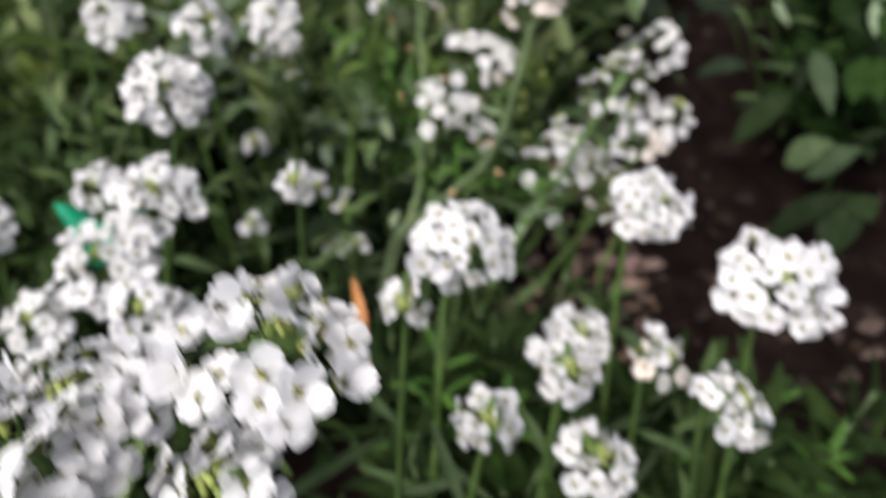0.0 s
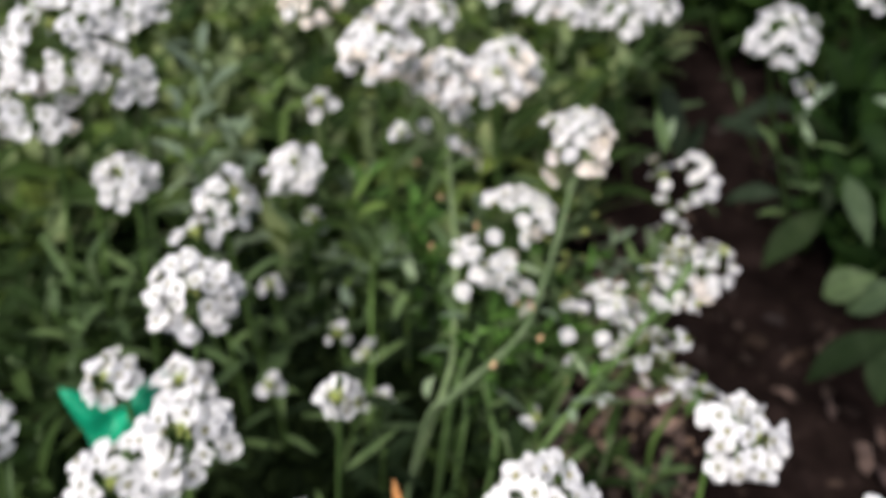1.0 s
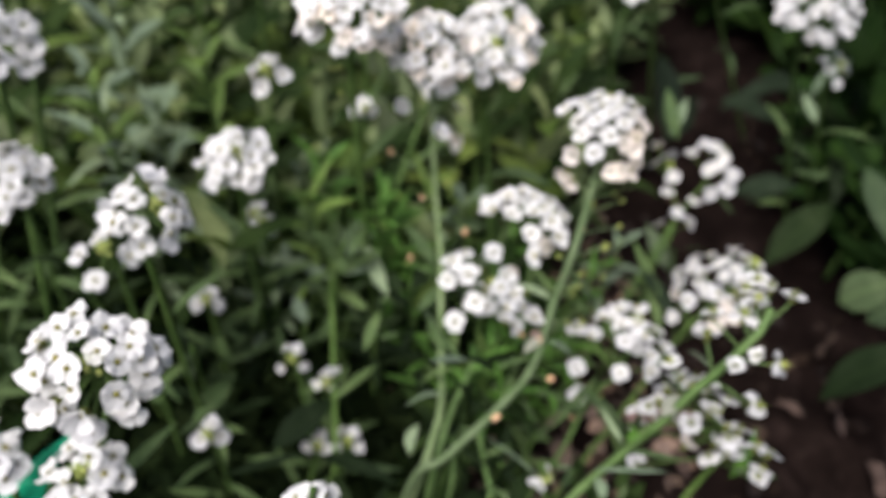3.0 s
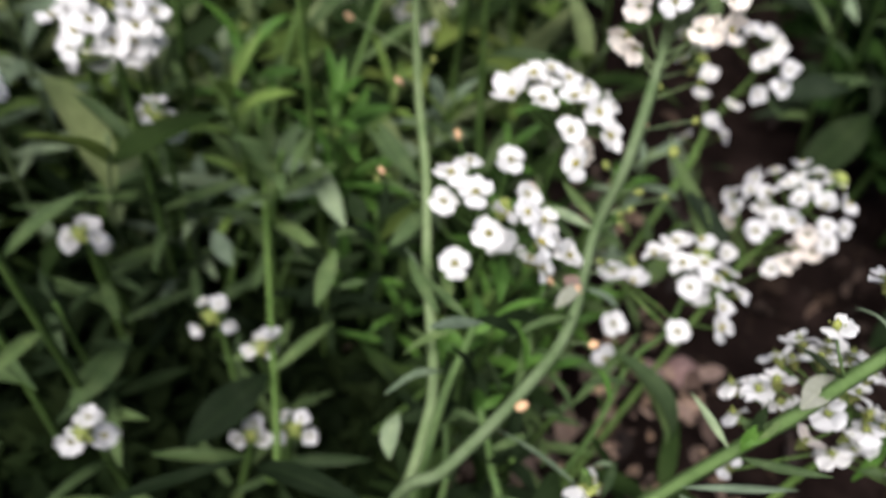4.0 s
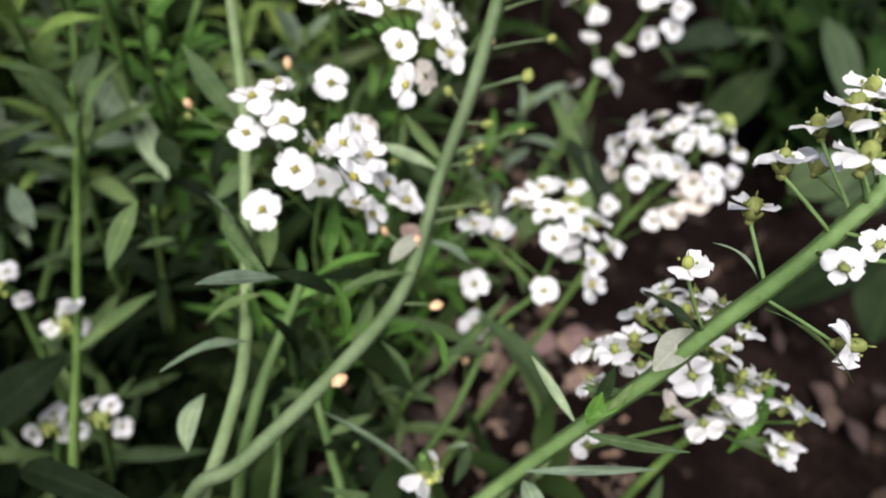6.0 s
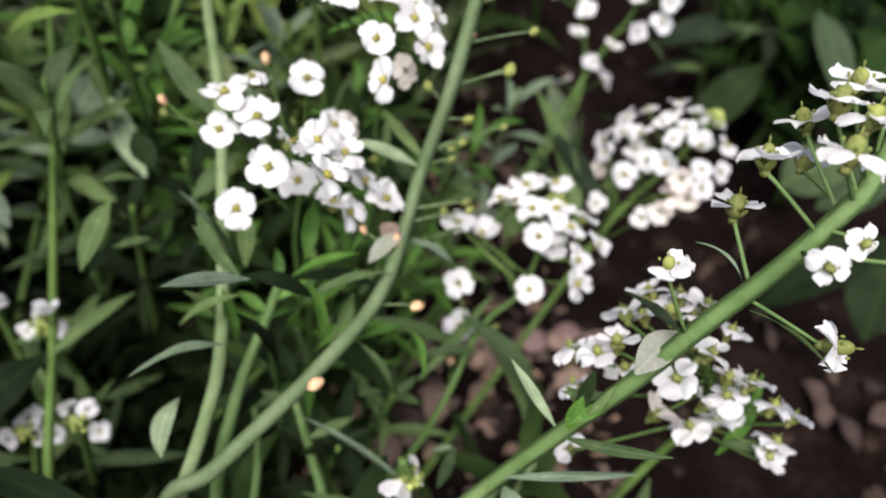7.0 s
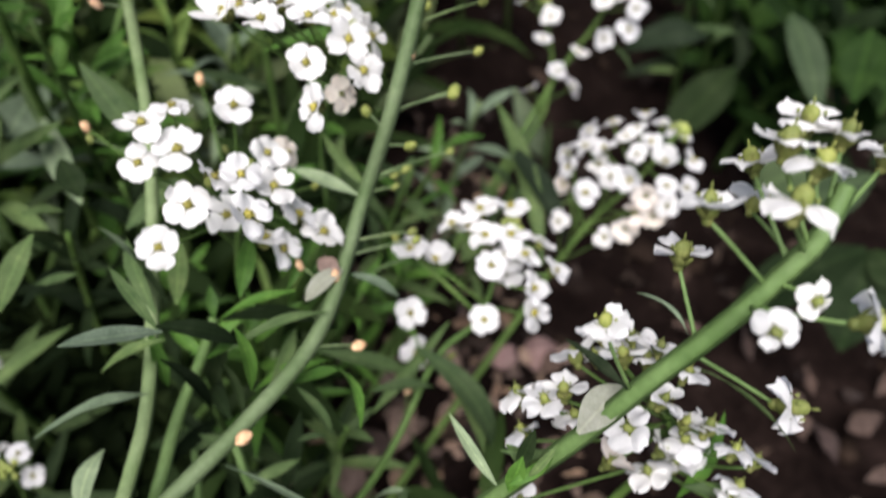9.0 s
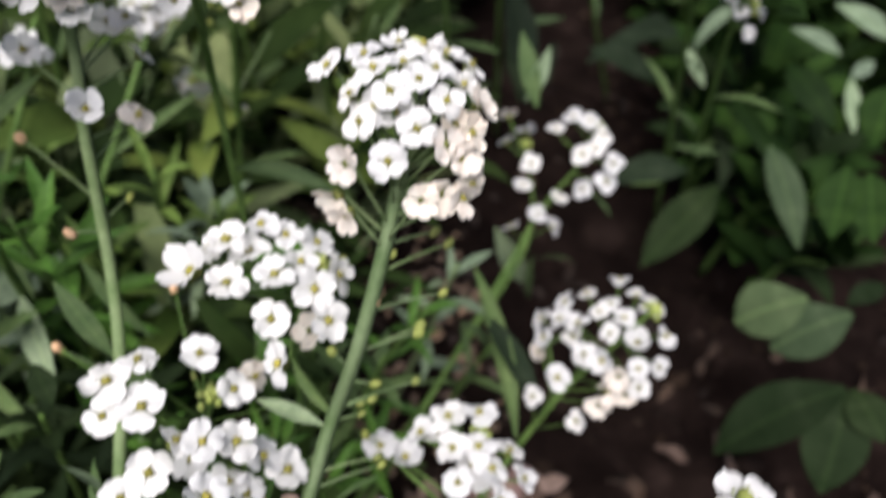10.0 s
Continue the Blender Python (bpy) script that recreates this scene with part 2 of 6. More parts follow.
# ---- flower meshes, in units of a flower's width ----
def petal_sheet(r, open_, cup, slim=1.0, rough=1.0):
    """One petal: narrow claw, broad round blade, seen from the middle outwards along x."""
    rows, cols = 9, 7
    verts = []
    length = r.uniform(0.36, 0.43)
    wide = r.uniform(0.255, 0.305) * slim
    notch = r.uniform(-0.01, 0.05)
    curl = r.uniform(-0.20, 0.12) * rough
    crimp, ph = r.uniform(0.02, 0.075) * rough, r.uniform(0, 6.3)
    skew = r.uniform(-0.12, 0.12)
    for i in range(rows):
        t = i / (rows - 1)
        if t < 0.5:
            w = 0.06 + (wide - 0.06) * math.sin(t / 0.5 * 1.5708) ** 0.9
        else:
            w = wide * max(0.0, 1 - ((t - 0.5) / 0.52) ** 2.6) ** 0.5
        for j in range(cols):
            s = j / (cols - 1) * 2 - 1
            x = 0.09 + length * t - notch * (1 - abs(s)) * (t > 0.9) + (r.uniform(-0.014, 0.014) if t > 0.8 else 0.0)
            y = s * w + skew * t * t * 0.3
            z = open_ * t + cup * s * s * w * 1.5 + curl * t * t * t + crimp * t * math.sin(3.4 * s + ph + 2 * t) + r.uniform(-0.007, 0.007)
            verts.append(Vector((x, y, z)))
    faces = [(i * cols + j, i * cols + j + 1, (i + 1) * cols + j + 1, (i + 1) * cols + j) for i in range(rows - 1) for j in range(cols - 1)]
    return verts, faces


def flower_mesh(seed, open_, mat, lost=0, slim=1.0, rough=1.0):
    r = random.Random(seed)
    verts, faces = [], []
    for k in range(4 - lost):
        pv, pf = petal_sheet(r, open_ + 0.03 * (k % 2) + r.uniform(-0.05, 0.05) * rough**2, r.uniform(-0.1, 0.16) * rough, slim, rough)
        turn = Matrix.Rotation(k * math.pi / 2 + r.uniform(-0.16, 0.16), 3, "Z") @ Matrix.Rotation(r.uniform(-0.22, 0.22) * rough, 3, "X")
        n = len(verts)
        verts += [turn @ v for v in pv]
        faces += [tuple(n + i for i in f) for f in pf]
    return mesh_of("flower", verts, faces, mat)


def calyx_mesh(seed):
    """Four cupped sepals and the swollen base under a flower."""
    r = random.Random(seed)
    verts, faces = blob(r, 0.13, 0.13, 0.17, 0.15, 1)
    verts = [v + Vector((0, 0, -0.13)) for v in verts]
    for k in range(4):
        turn = Matrix.Rotation((k + 0.5) * math.pi / 2, 3, "Z")
        n = len(verts)
        for t, w, z in ((0.0, 0.07, -0.22), (0.5, 0.10, -0.10), (1.0, 0.03, 0.02)):
            x = 0.06 + 0.16 * t**0.6
            verts += [turn @ Vector((x, -w, z)), turn @ Vector((x + 0.03, 0, z)), turn @ Vector((x, w, z))]
        faces += [(n + a, n + a + 1, n + a + 4, n + a + 3) for a in (0, 1, 3, 4)]
    return mesh_of("calyx", verts, faces, CALYX)


def open_calyx_mesh(seed):
    """A mature calyx: four broad boat-shaped sepals spread in a cup over a short swollen base."""
    r = random.Random(seed)
    verts, faces = blob(r, 0.10, 0.10, 0.10, 0.15, 1)
    verts = [v + Vector((0, 0, -0.27)) for v in verts]
    for k in range(4):
        turn = Matrix.Rotation((k + 0.5) * math.pi / 2 + r.uniform(-0.1, 0.1), 3, "Z")
        flare, n = r.uniform(0.9, 1.15), len(verts)
        for i in range(6):
            t = i / 5
            rad = 0.05 + 0.17 * flare * math.sin(1.25 * t) ** 0.9
            w = 0.02 + 0.09 * math.sin(math.pi * min(1.0, t * 0.92 + 0.06)) ** 0.8
            for j in range(5):
                a = j / 2 - 1
                verts.append(turn @ Vector((rad - 0.045 * a * a, a * w, -0.27 + 0.25 * t + 0.02 * a * a)))
        faces += [(n + i * 5 + j, n + i * 5 + j + 1, n + i * 5 + j + 6, n + i * 5 + j + 5) for i in range(5) for j in range(4)]
    return mesh_of("calyx", verts, faces, CALYX)


def ovary_mesh(seed):
    """The swollen young pod in a mature flower, with its short style and a few spent anthers."""
    r = random.Random(seed)
    verts, faces = blob(r, 0.125, 0.095, 0.15, 0.12, 2)
    verts = [v + Vector((0, 0, 0.06)) for v in verts]
    for size, off in [((0.018, 0.018, 0.07), Vector((0, 0, 0.25)))] + [((0.028, 0.028, 0.04), Vector((math.cos(a) * 0.15, math.sin(a) * 0.15, 0.08 + r.uniform(-0.03, 0.05)))) for a in (0.4, 2.3, 3.6, 5.2)]:
        bv, bf = blob(r, *size, 0.15, 1)
        n = len(verts)
        verts += [v + off for v in bv]
        faces += [tuple(n + i for i in f) for f in bf]
    return mesh_of("flower_centre", verts, faces, POD)


def stamen_mesh(seed):
    """Six anthers leaning round a swollen green-yellow ovary with its short style."""
    r = random.Random(seed)
    verts, faces = [], []
    for k in range(8):
        a = k * math.pi / 3 + r.uniform(-0.2, 0.2)
        if k < 6:
            size, off = (0.032, 0.032, 0.047), Vector((math.cos(a), math.sin(a), 0)) * r.uniform(0.075, 0.10) + Vector((0, 0, 0.04 + r.uniform(0, 0.05)))
        else:
            size, off = ((0.10, 0.085, 0.10), Vector((0, 0, 0.03))) if k == 6 else ((0.022, 0.022, 0.05), Vector((0, 0, 0.16)))
        bv, bf = blob(r, *size, 0.15, 1)
        n = len(verts)
        verts += [v + off for v in bv]
        faces += [tuple(n + i for i in f) for f in bf]
    return mesh_of("flower_centre", [v * 1.18 for v in verts], faces, ANTHER)


FRESH = [flower_mesh(s, o, PETAL) for s, o in ((1, 0.05), (2, 0.10), (3, 0.02), (4, 0.16), (5, -0.04), (6, 0.08))]
HALF = [flower_mesh(s, o, PETAL) for s, o in ((11, 0.45), (12, 0.6))]
FADED = [flower_mesh(s, o, PETAL_OLD) for s, o in ((21, 0.12), (22, 0.3), (23, -0.1))] + [flower_mesh(24, 0.4, PETAL_OLD, 1)]
AGED = [flower_mesh(s, o, PETAL, n, 0.95, 1.15) for s, o, n in ((31, 0.0, 0), (32, 0.06, 0), (33, -0.05, 0), (34, 0.08, 0), (35, 0.02, 0), (36, 0.1, 0), (37, 0.05, 1))]
OVARY = [ovary_mesh(8 + k) for k in (0, 1, 2)]
AGED_CALYCES = [open_calyx_mesh(s) for s in (1, 2, 3)]
CALYCES = [calyx_mesh(s) for s in (1, 2)]
STAMENS = [stamen_mesh(s) for s in (1, 2)]
POD_MESH = mesh_of("seed_pod", *blob(random.Random(3), 0.5, 0.36, 0.62, 0.12, 2), POD)
POD_DRY_MESH = mesh_of("seed_pod", *blob(random.Random(4), 0.48, 0.36, 0.62, 0.2, 3), POD_DRY)


# ---- leaves, one unit long along x, in several bends ----
def leaf_sheet(r, wide=0.2, bend=0.2, fold=0.25, blunt=0.5, rows=9, cols=5, wave=0.0, twist=0.0):
    verts = []
    y0, z0, ang = 0.0, 0.0, bend * 0.5
    x = 0.0
    for i in range(rows):
        t = i / (rows - 1)
        w = wide * 0.5 * (math.sin(math.pi * min(1.0, t ** (0.75 + 0.5 * blunt))) ** (1.0 - 0.35 * blunt)) if 0 < t < 1 else wide * (0.06 if i == 0 else 0.012)
        ph = twist * t
        for j in range(cols):
            s = j / (cols - 1) * 2 - 1
            up = fold * abs(s) * w + wave * math.sin(9 * t + 2 * s) * w
            yy, zz = s * w, up
            verts.append(Vector((x - math.sin(ang) * zz * 0, y0 + yy * math.cos(ph) - zz * math.sin(ph), z0 + zz * math.cos(ph) + yy * math.sin(ph))))
        step = 1 / (rows - 1)
        x += math.cos(ang) * step
        z0 += math.sin(ang) * step
        ang -= bend * step * 1.6
    faces = [(i * cols + j, i * cols + j + 1, (i + 1) * cols + j + 1, (i + 1) * cols + j) for i in range(rows - 1) for j in range(cols - 1)]
    return verts, faces


def leaf_set(mat, seed, wide, bends, blunt):
    r = random.Random(seed)
    return [mesh_of("leaf", *leaf_sheet(r, wide * r.uniform(0.9, 1.1), b, r.uniform(0.15, 0.45), blunt, wave=r.uniform(0, 0.18) * (3 if mat in (DRY, DRY_TAN, LEAF_DARK) else 1), twist=r.uniform(-0.4, 0.4)), mat) for b in bends]


BENDS = (-0.25, 0.15, 0.5, 0.9, 1.3)
SETS = {
    "grey": leaf_set(LEAF, 31, 0.17, BENDS, 0.4),
    "pale": leaf_set(LEAF_PALE, 32, 0.18, BENDS, 0.5),
    "fresh": leaf_set(LEAF_FRESH, 33, 0.16, BENDS, 0.4),
    "broad": leaf_set(LEAF_BROAD, 34, 0.2, BENDS, 0.9),
    "dark": leaf_set(LEAF_DARK, 35, 0.2, BENDS, 0.7),
    "dull": leaf_set(LEAF_DULL, 42, 0.2, BENDS, 0.9),
    "dry": leaf_set(DRY, 36, 0.2, BENDS, 0.6),
    "tan": leaf_set(DRY_TAN, 41, 0.2, BENDS, 0.6),
    "deep_shade": leaf_set(LEAF_DEEP_SHADE, 40, 0.17, BENDS, 0.5),
    "lime": leaf_set(LEAF_LIME, 39, 0.17, BENDS, 0.4),
    "cream": leaf_set(LEAF_CREAM, 38, 0.2, BENDS, 0.8),
    "orange": leaf_set(ORANGE, 37, 0.2, BENDS, 0.3),
}


def leaf(parent, a, b, width, tint="grey", bend=2, up=(0, -0.4, 1), name="leaf", label=""):
    """A leaf part from a to b (mm) with a given width in mm; bend picks how far it arches."""
    a, b = Vector(a) * MM - parent.location, Vector(b) * MM - parent.location
    d = b - a
    n = Vector(up) - d * (Vector(up).dot(d) / d.length_squared)
    if n.length < 1e-4:
        n = Vector((1, 0, 0)).cross(d)
    n.normalize()
    x = d.normalized()
    y = n.cross(x)
    m = Matrix((x, y, n)).transposed().to_4x4()
    size = Matrix.Diagonal((d.length * 1.04, width * MM / 0.2, d.length, 1))
    return part(name, SETS[tint][bend], parent, Matrix.Translation(a) @ m @ size, label)


# ---- flowering stems ----
def pedicel(parent, a, out, b, thick, mat):
    mid = a + (b - a) * 0.5 + out
    line = [a.lerp(mid, t).lerp(mid.lerp(b, t), t) for t in (0, 0.25, 0.5, 0.75, 1)]
    return part("pedicel", mesh_of("pedicel", *tube(line, thick * 1.15, thick, 5), mat), parent)


def flowering_stem(label, path, thick, spots, width=4.9, faded=(), pods=(), dry=(), buds=10, faces=None, seed=1, pale=False, fresh=False, top=0.55, detail=True, lift=0.55, bias=(0, 0, 0), ridges=0, aged=False, eye=0.78, roots=None):
    """An alyssum stem as one thing: the stem through path (mm, root to tip), a flower at each spot (mm), buds at the tip."""
    r = random.Random(seed)
    base = Vector(path[0]) * MM
    ob = thing("flowering_stem", label, "flower stem", base, "alyssum flowers of the bed")
    line = [p * MM - base for p in glide(path, 10)]
    mat = STEM_PALE if pale else STEM_FRESH if fresh else STEM
    part("stem", mesh_of("stem", *tube(line, thick * MM, thick * top * MM, 2 * ridges or 9, 0.17 if ridges else 0.1, 0.03, r), mat), ob)
    reach = [0.0]
    for p, q in zip(line, line[1:]):
        reach.append(reach[-1] + (q - p).length)

    def along(s):
        s = min(max(s, 0.0), reach[-1])
        for i in range(len(line) - 1):
            if s <= reach[i + 1] or i == len(line) - 2:
                return line[i].lerp(line[i + 1], (s - reach[i]) / max(1e-9, reach[i + 1] - reach[i])), (line[i + 1] - line[i]).normalized()

    def root_of(p):
        k = min(range(len(line)), key=lambda i: (line[i] - p).length)
        far = (line[k] - p).length
        return along(min(reach[k], reach[-1] - 0.4 * MM) - lift * far)

    old = set(faded)
    for i, s in enumerate(spots):
        p = Vector(s[:3]) * MM - base
        q, d = root_of(p)
        if roots and i in roots:
            near = Vector(roots[i]) * MM - base
            q, d = along(reach[min(range(len(line)), key=lambda k: (line[k] - near).length)])
        away = p - q
        side = away - d * away.dot(d)
        n = (side.normalized() * 0.75 + d * 0.65 + Vector((0, 0, 0.15))) if side.length > 0.3 * MM else d
        n = (n.normalized() + Vector((r.uniform(-0.35, 0.35), r.uniform(-0.35, 0.35), r.uniform(-0.25, 0.25))) * (1.7 if aged else 1.0)).normalized()
        n = (n + Vector(bias)).normalized()
        if faces and i in faces:
            n = Vector(faces[i]).normalized()
        w = (s[3] if len(s) > 3 else width * r.uniform(0.86, 1.1)) * MM
        pool = FADED if i in old else AGED if aged else (HALF if r.random() < 0.08 else FRESH)
        m = frame_of(p, n, scale=w, spin=r.uniform(0, 6.3))
        fl = part("flower", r.choice(pool), ob, m, "fading cream petals" if i in old else "")
        part("calyx", r.choice(AGED_CALYCES if aged else CALYCES), fl)
        if detail and not (i in old and i % 2):
            part("flower_centre", r.choice(OVARY if aged else STAMENS), fl, Matrix.Scale(eye, 4))
        pedicel(ob, q, side * 0.12 + d * 0.3 * MM, p - n * w * 0.24, 0.17 * MM, mat)
    for k, (group, me, size) in enumerate(((pods, POD_MESH, 1.25), (dry, POD_DRY_MESH, 1.5))):
        for s in group:
            p = Vector(s[:3]) * MM - base
            q, d = root_of(p)
            n = (p - q).normalized() + d * 0.5
            part("seed_pod", me, ob, frame_of(p, n, scale=size * r.uniform(0.8, 1.15) * MM, spin=r.uniform(0, 6)), "dry tan seed pod" if k else "yellow-green seed pod")
            pedicel(ob, q, d * 0.4 * MM, p, 0.13 * MM, mat)
    if buds:
        verts, fcs = [], []
        tip, d = along(reach[-1])
        for i in range(buds):
            a, h = i * 2.4, i / buds
            off = frame_of(tip, d) @ Vector((math.cos(a) * (0.3 + 1.5 * h) * MM, math.sin(a) * (0.3 + 1.5 * h) * MM, (0.9 - 1.6 * h * h) * MM))
            bv, bf = blob(r, 0.55 * MM, 0.55 * MM, 0.75 * MM, 0.15, 1)
            n = len(verts)
            verts += [v + off for v in bv]
            fcs += [tuple(n + j for j in f) for f in bf]
        tagged(part("bud_tip", mesh_of("bud_tip", verts, fcs, BUD), ob, None, "tight yellow-green buds"), kind="stuff")
    return ob


def dome(center, axis, radius, count, seed, low=1.75, flat=1.0, skip=0.0):
    """Places of flowers spread over a dome round a centre (mm)."""
    r = random.Random(seed)
    m = frame_of(Vector(center), axis)
    out = []
    for i in range(count):
        pol = math.sqrt((i + 0.6) / count) * low * r.uniform(0.94, 1.06)
        a = i * 2.39996 + r.uniform(-0.3, 0.3)
        k = radius * r.uniform(0.80, 1.06)
        if r.random() < skip:
            continue
        out.append(tuple(m @ Vector((math.sin(pol) * math.cos(a) * k, math.sin(pol) * math.sin(a) * k, math.cos(pol) * k * flat))))
    return out


def domed_stem(label, root, center, axis, radius, count, seed, width=4.7, old=0.0, thick=0.75, leaves=4, low=1.75, tint="grey", skip=0.0, detail=True, via=None, flat=1.0, pods=0):
    """A flowering stem whose head is a loose dome."""
    r = random.Random(seed)
    c, ax = Vector(center), Vector(axis).normalized()
    tip = c + ax * radius * 0.62 * flat
    neck = c - ax * radius * 1.1
    path = [root, *([via] if via else []), neck, tip]
    spots = dome(center, axis, radius, count, seed, low, flat, skip)
    n = len(spots)
    faded = [i for i in range(n) if r.random() < old * (0.3 + 1.5 * i / n)]
    side = [tuple(c - ax * radius * r.uniform(1.0, 1.9) + Vector((r.uniform(-1, 1), r.uniform(-1, 1), 0.2)) * radius * 0.55) for _ in range(pods)]
    ob = flowering_stem(label, path, thick, spots, width * 1.06, faded=faded, buds=8, seed=seed, detail=detail, pods=side, bias=(-0.12, -0.12, 0.45), eye=0.62)
    line = glide(path[:-1], 8)
    for k in range(leaves):
        p = line[int(len(line) * (0.25 + 0.65 * k / max(1, leaves)))]
        a = k * 2.4 + seed
        d = Vector((math.cos(a), math.sin(a), r.uniform(0.2, 0.7))) * r.uniform(11, 19)
        leaf(ob, p, p + d, r.uniform(2.2, 3.6), tint, r.choice((1, 2, 3)))
    return ob


def leafy_shoot(label, top, count, length, tint, seed, lean=(0, 0)):
    """A flowerless leafy shoot: thin stem from the soil to the top (mm), lance-shaped leaves all round it."""
    r = random.Random(seed)
    top = Vector(top)
    root = Vector((top.x + lean[0] + r.uniform(-5, 5), top.y + lean[1] + r.uniform(0, 10), 0))
    ob = thing("leafy_shoot", label, "leafy stem", root * MM, "leafy shoots of the bed")
    line = glide([root, root.lerp(top, 0.55) + Vector((r.uniform(-3, 3), r.uniform(0, 4), 0)), top], 6)
    part("stem", mesh_of("stem", *tube([p * MM - ob.location for p in line], 0.75 * MM, 0.4 * MM, 6), STEM if tint in ("fresh", "lime", "grey", "deep_shade") else STEM_PALE), ob)
    for k in range(count):
        h = (k + 0.7) / count
        p = line[min(len(line) - 1, int((0.35 + 0.65 * h) * (len(line) - 1)))]
        a = k * 2.4 + seed
        d = Vector((math.cos(a), math.sin(a), 0.15 + 1.3 * h * h)).normalized() * length * r.uniform(0.75, 1.2) * (1.1 - 0.4 * h)
        leaf(ob, p, p + d, length * r.uniform(0.14, 0.23), tint, r.choice((1, 2, 2, 3, 4)), up=(-0.5 * math.cos(a), -0.5 * math.sin(a) - 0.2, 0.9))
    return ob

# ---- ground ----
def ground_height(x, y):
    """Uneven soil, in metres."""
    v = Vector((x, y, 0.0))
    h = 0.007 * noise.noise(v * 14) + 0.005 * noise.noise(v * 55 + Vector((3, 1, 7))) + 0.0024 * noise.noise(v * 150)
    far = min(1.0, max(0.0, (v.length - 0.5) / 0.5))
    return h * (1 - far) - 0.001


def build_ground():
    ticks = [0.0]
    step = 0.004
    while ticks[-1] < 40:
        if ticks[-1] > 0.28:
            step *= 1.25
        ticks.append(ticks[-1] + step)
    axis = [-t for t in ticks[:0:-1]] + ticks
    n = len(axis)
    ox, oy = 0.05, 0.08
    verts = [(x + ox, y + oy, ground_height(x + ox, y + oy)) for y in axis for x in axis]
    faces = [(j * n + i, j * n + i + 1, (j + 1) * n + i + 1, (j + 1) * n + i) for j in range(n - 1) for i in range(n - 1)]
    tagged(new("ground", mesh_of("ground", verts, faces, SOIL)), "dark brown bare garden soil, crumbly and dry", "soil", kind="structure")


def on_ground(x, y):
    return ground_height(x * MM, y * MM) / MM


def bare_edge(y):
    """How far right (mm) the alyssum's foliage reaches over the soil at y."""
    return float(np.interp(y, (-120, -75, -45, -15, 25, 70, 160, 240, 320), (150, 110, 60, 0, 2, 25, 58, 90, 400)))


def build_clods():
    r = random.Random(5)
    verts, faces = [], []
    while len(verts) < 42 * 700:
        x, y = r.uniform(-40, 330), r.uniform(-110, 330)
        if x < bare_edge(y) - 15 or r.random() > 0.9:
            continue
        s = r.uniform(0.6, 1.8) if r.random() < 0.9 else r.uniform(1.8, 5.0)
        bv, bf = blob(r, s, s * r.uniform(0.6, 1.1), s * r.uniform(0.5, 0.85), 0.8, 2)
        spin = Matrix.Rotation(r.uniform(0, 6.3), 3, "Z")
        off = Vector((x, y, on_ground(x, y) + s * 0.25))
        n = len(verts)
        verts += [(spin @ v + off) * MM for v in bv]
        faces += [tuple(n + i for i in f) for f in bf]
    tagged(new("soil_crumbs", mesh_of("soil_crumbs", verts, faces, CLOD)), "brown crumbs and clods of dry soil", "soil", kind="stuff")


def build_litter(seed, count, area, edge, sizes, mat, name, label):
    """Crumpled bits of dead leaf strewn on the soil of an area (mm)."""
    r = random.Random(seed)
    verts, faces = [], []
    for _ in range(count):
        x, y = r.uniform(*area[:2]), r.uniform(*area[2:])
        if x < bare_edge(y) + edge:
            continue
        lv, lf = leaf_sheet(r, r.uniform(0.3, 0.6), r.uniform(-1.5, 2.0), r.uniform(0.2, 0.9), r.uniform(0.3, 0.9), 6, 5, r.uniform(0.2, 0.7), r.uniform(-1, 1))
        m = pose(x * MM, y * MM, on_ground(x, y) * MM + r.uniform(0.3, 1.5) * MM, r.uniform(-25, 25), r.uniform(-25, 25), r.uniform(0, 360)) @ Matrix.Scale(r.uniform(*sizes) * MM, 4)
        n = len(verts)
        verts += [m @ v for v in lv]
        faces += [tuple(n + i for i in f) for f in lf]
    tagged(new(name, mesh_of(name, verts, faces, mat)), label, "leaf litter", kind="stuff")


# ---- foliage too dense to count ----
def leaf_patch(r, spec, name, mat, label, category="foliage"):
    """Joins many small bent leaves, each given as base, way, length, width (mm)."""
    rows, cols = 6, 3
    verts, faces = [], []
    for a, d, length, width in spec:
        d = d.normalized()
        side = d.cross(Vector((0, 0, 1)) + Vector((r.uniform(-0.3, 0.3), r.uniform(-0.3, 0.3), 0)))
        side = side.normalized() if side.length > 1e-3 else Vector((1, 0, 0))
        up = side.cross(d)
        roll = r.uniform(-0.7, 0.7)
        side, up = side * math.cos(roll) + up * math.sin(roll), up * math.cos(roll) - side * math.sin(roll)
        bend, p, n = r.uniform(0.2, 1.3), a.copy(), len(verts)
        ang = bend * 0.4
        for i in range(rows):
            t = i / (rows - 1)
            w = 0.5 * width * (0.15 + 0.85 * math.sin(math.pi * t**0.8) ** 0.8 if 0 < t < 1 else (0.2 if i == 0 else 0.02))
            lift = up * w * 0.35
            verts += [(p - side * w + lift) * MM, p * MM, (p + side * w + lift) * MM]
            p = p + (d * math.cos(ang) + up * math.sin(ang)) * (length / (rows - 1))
            ang -= bend / (rows - 1) * 1.5
        faces += [(n + i * cols + j, n + i * cols + j + 1, n + (i + 1) * cols + j + 1, n + (i + 1) * cols + j) for i in range(rows - 1) for j in range(cols - 1)]
    return tagged(new(name, mesh_of(name, verts, faces, mat)), label, category, kind="stuff")


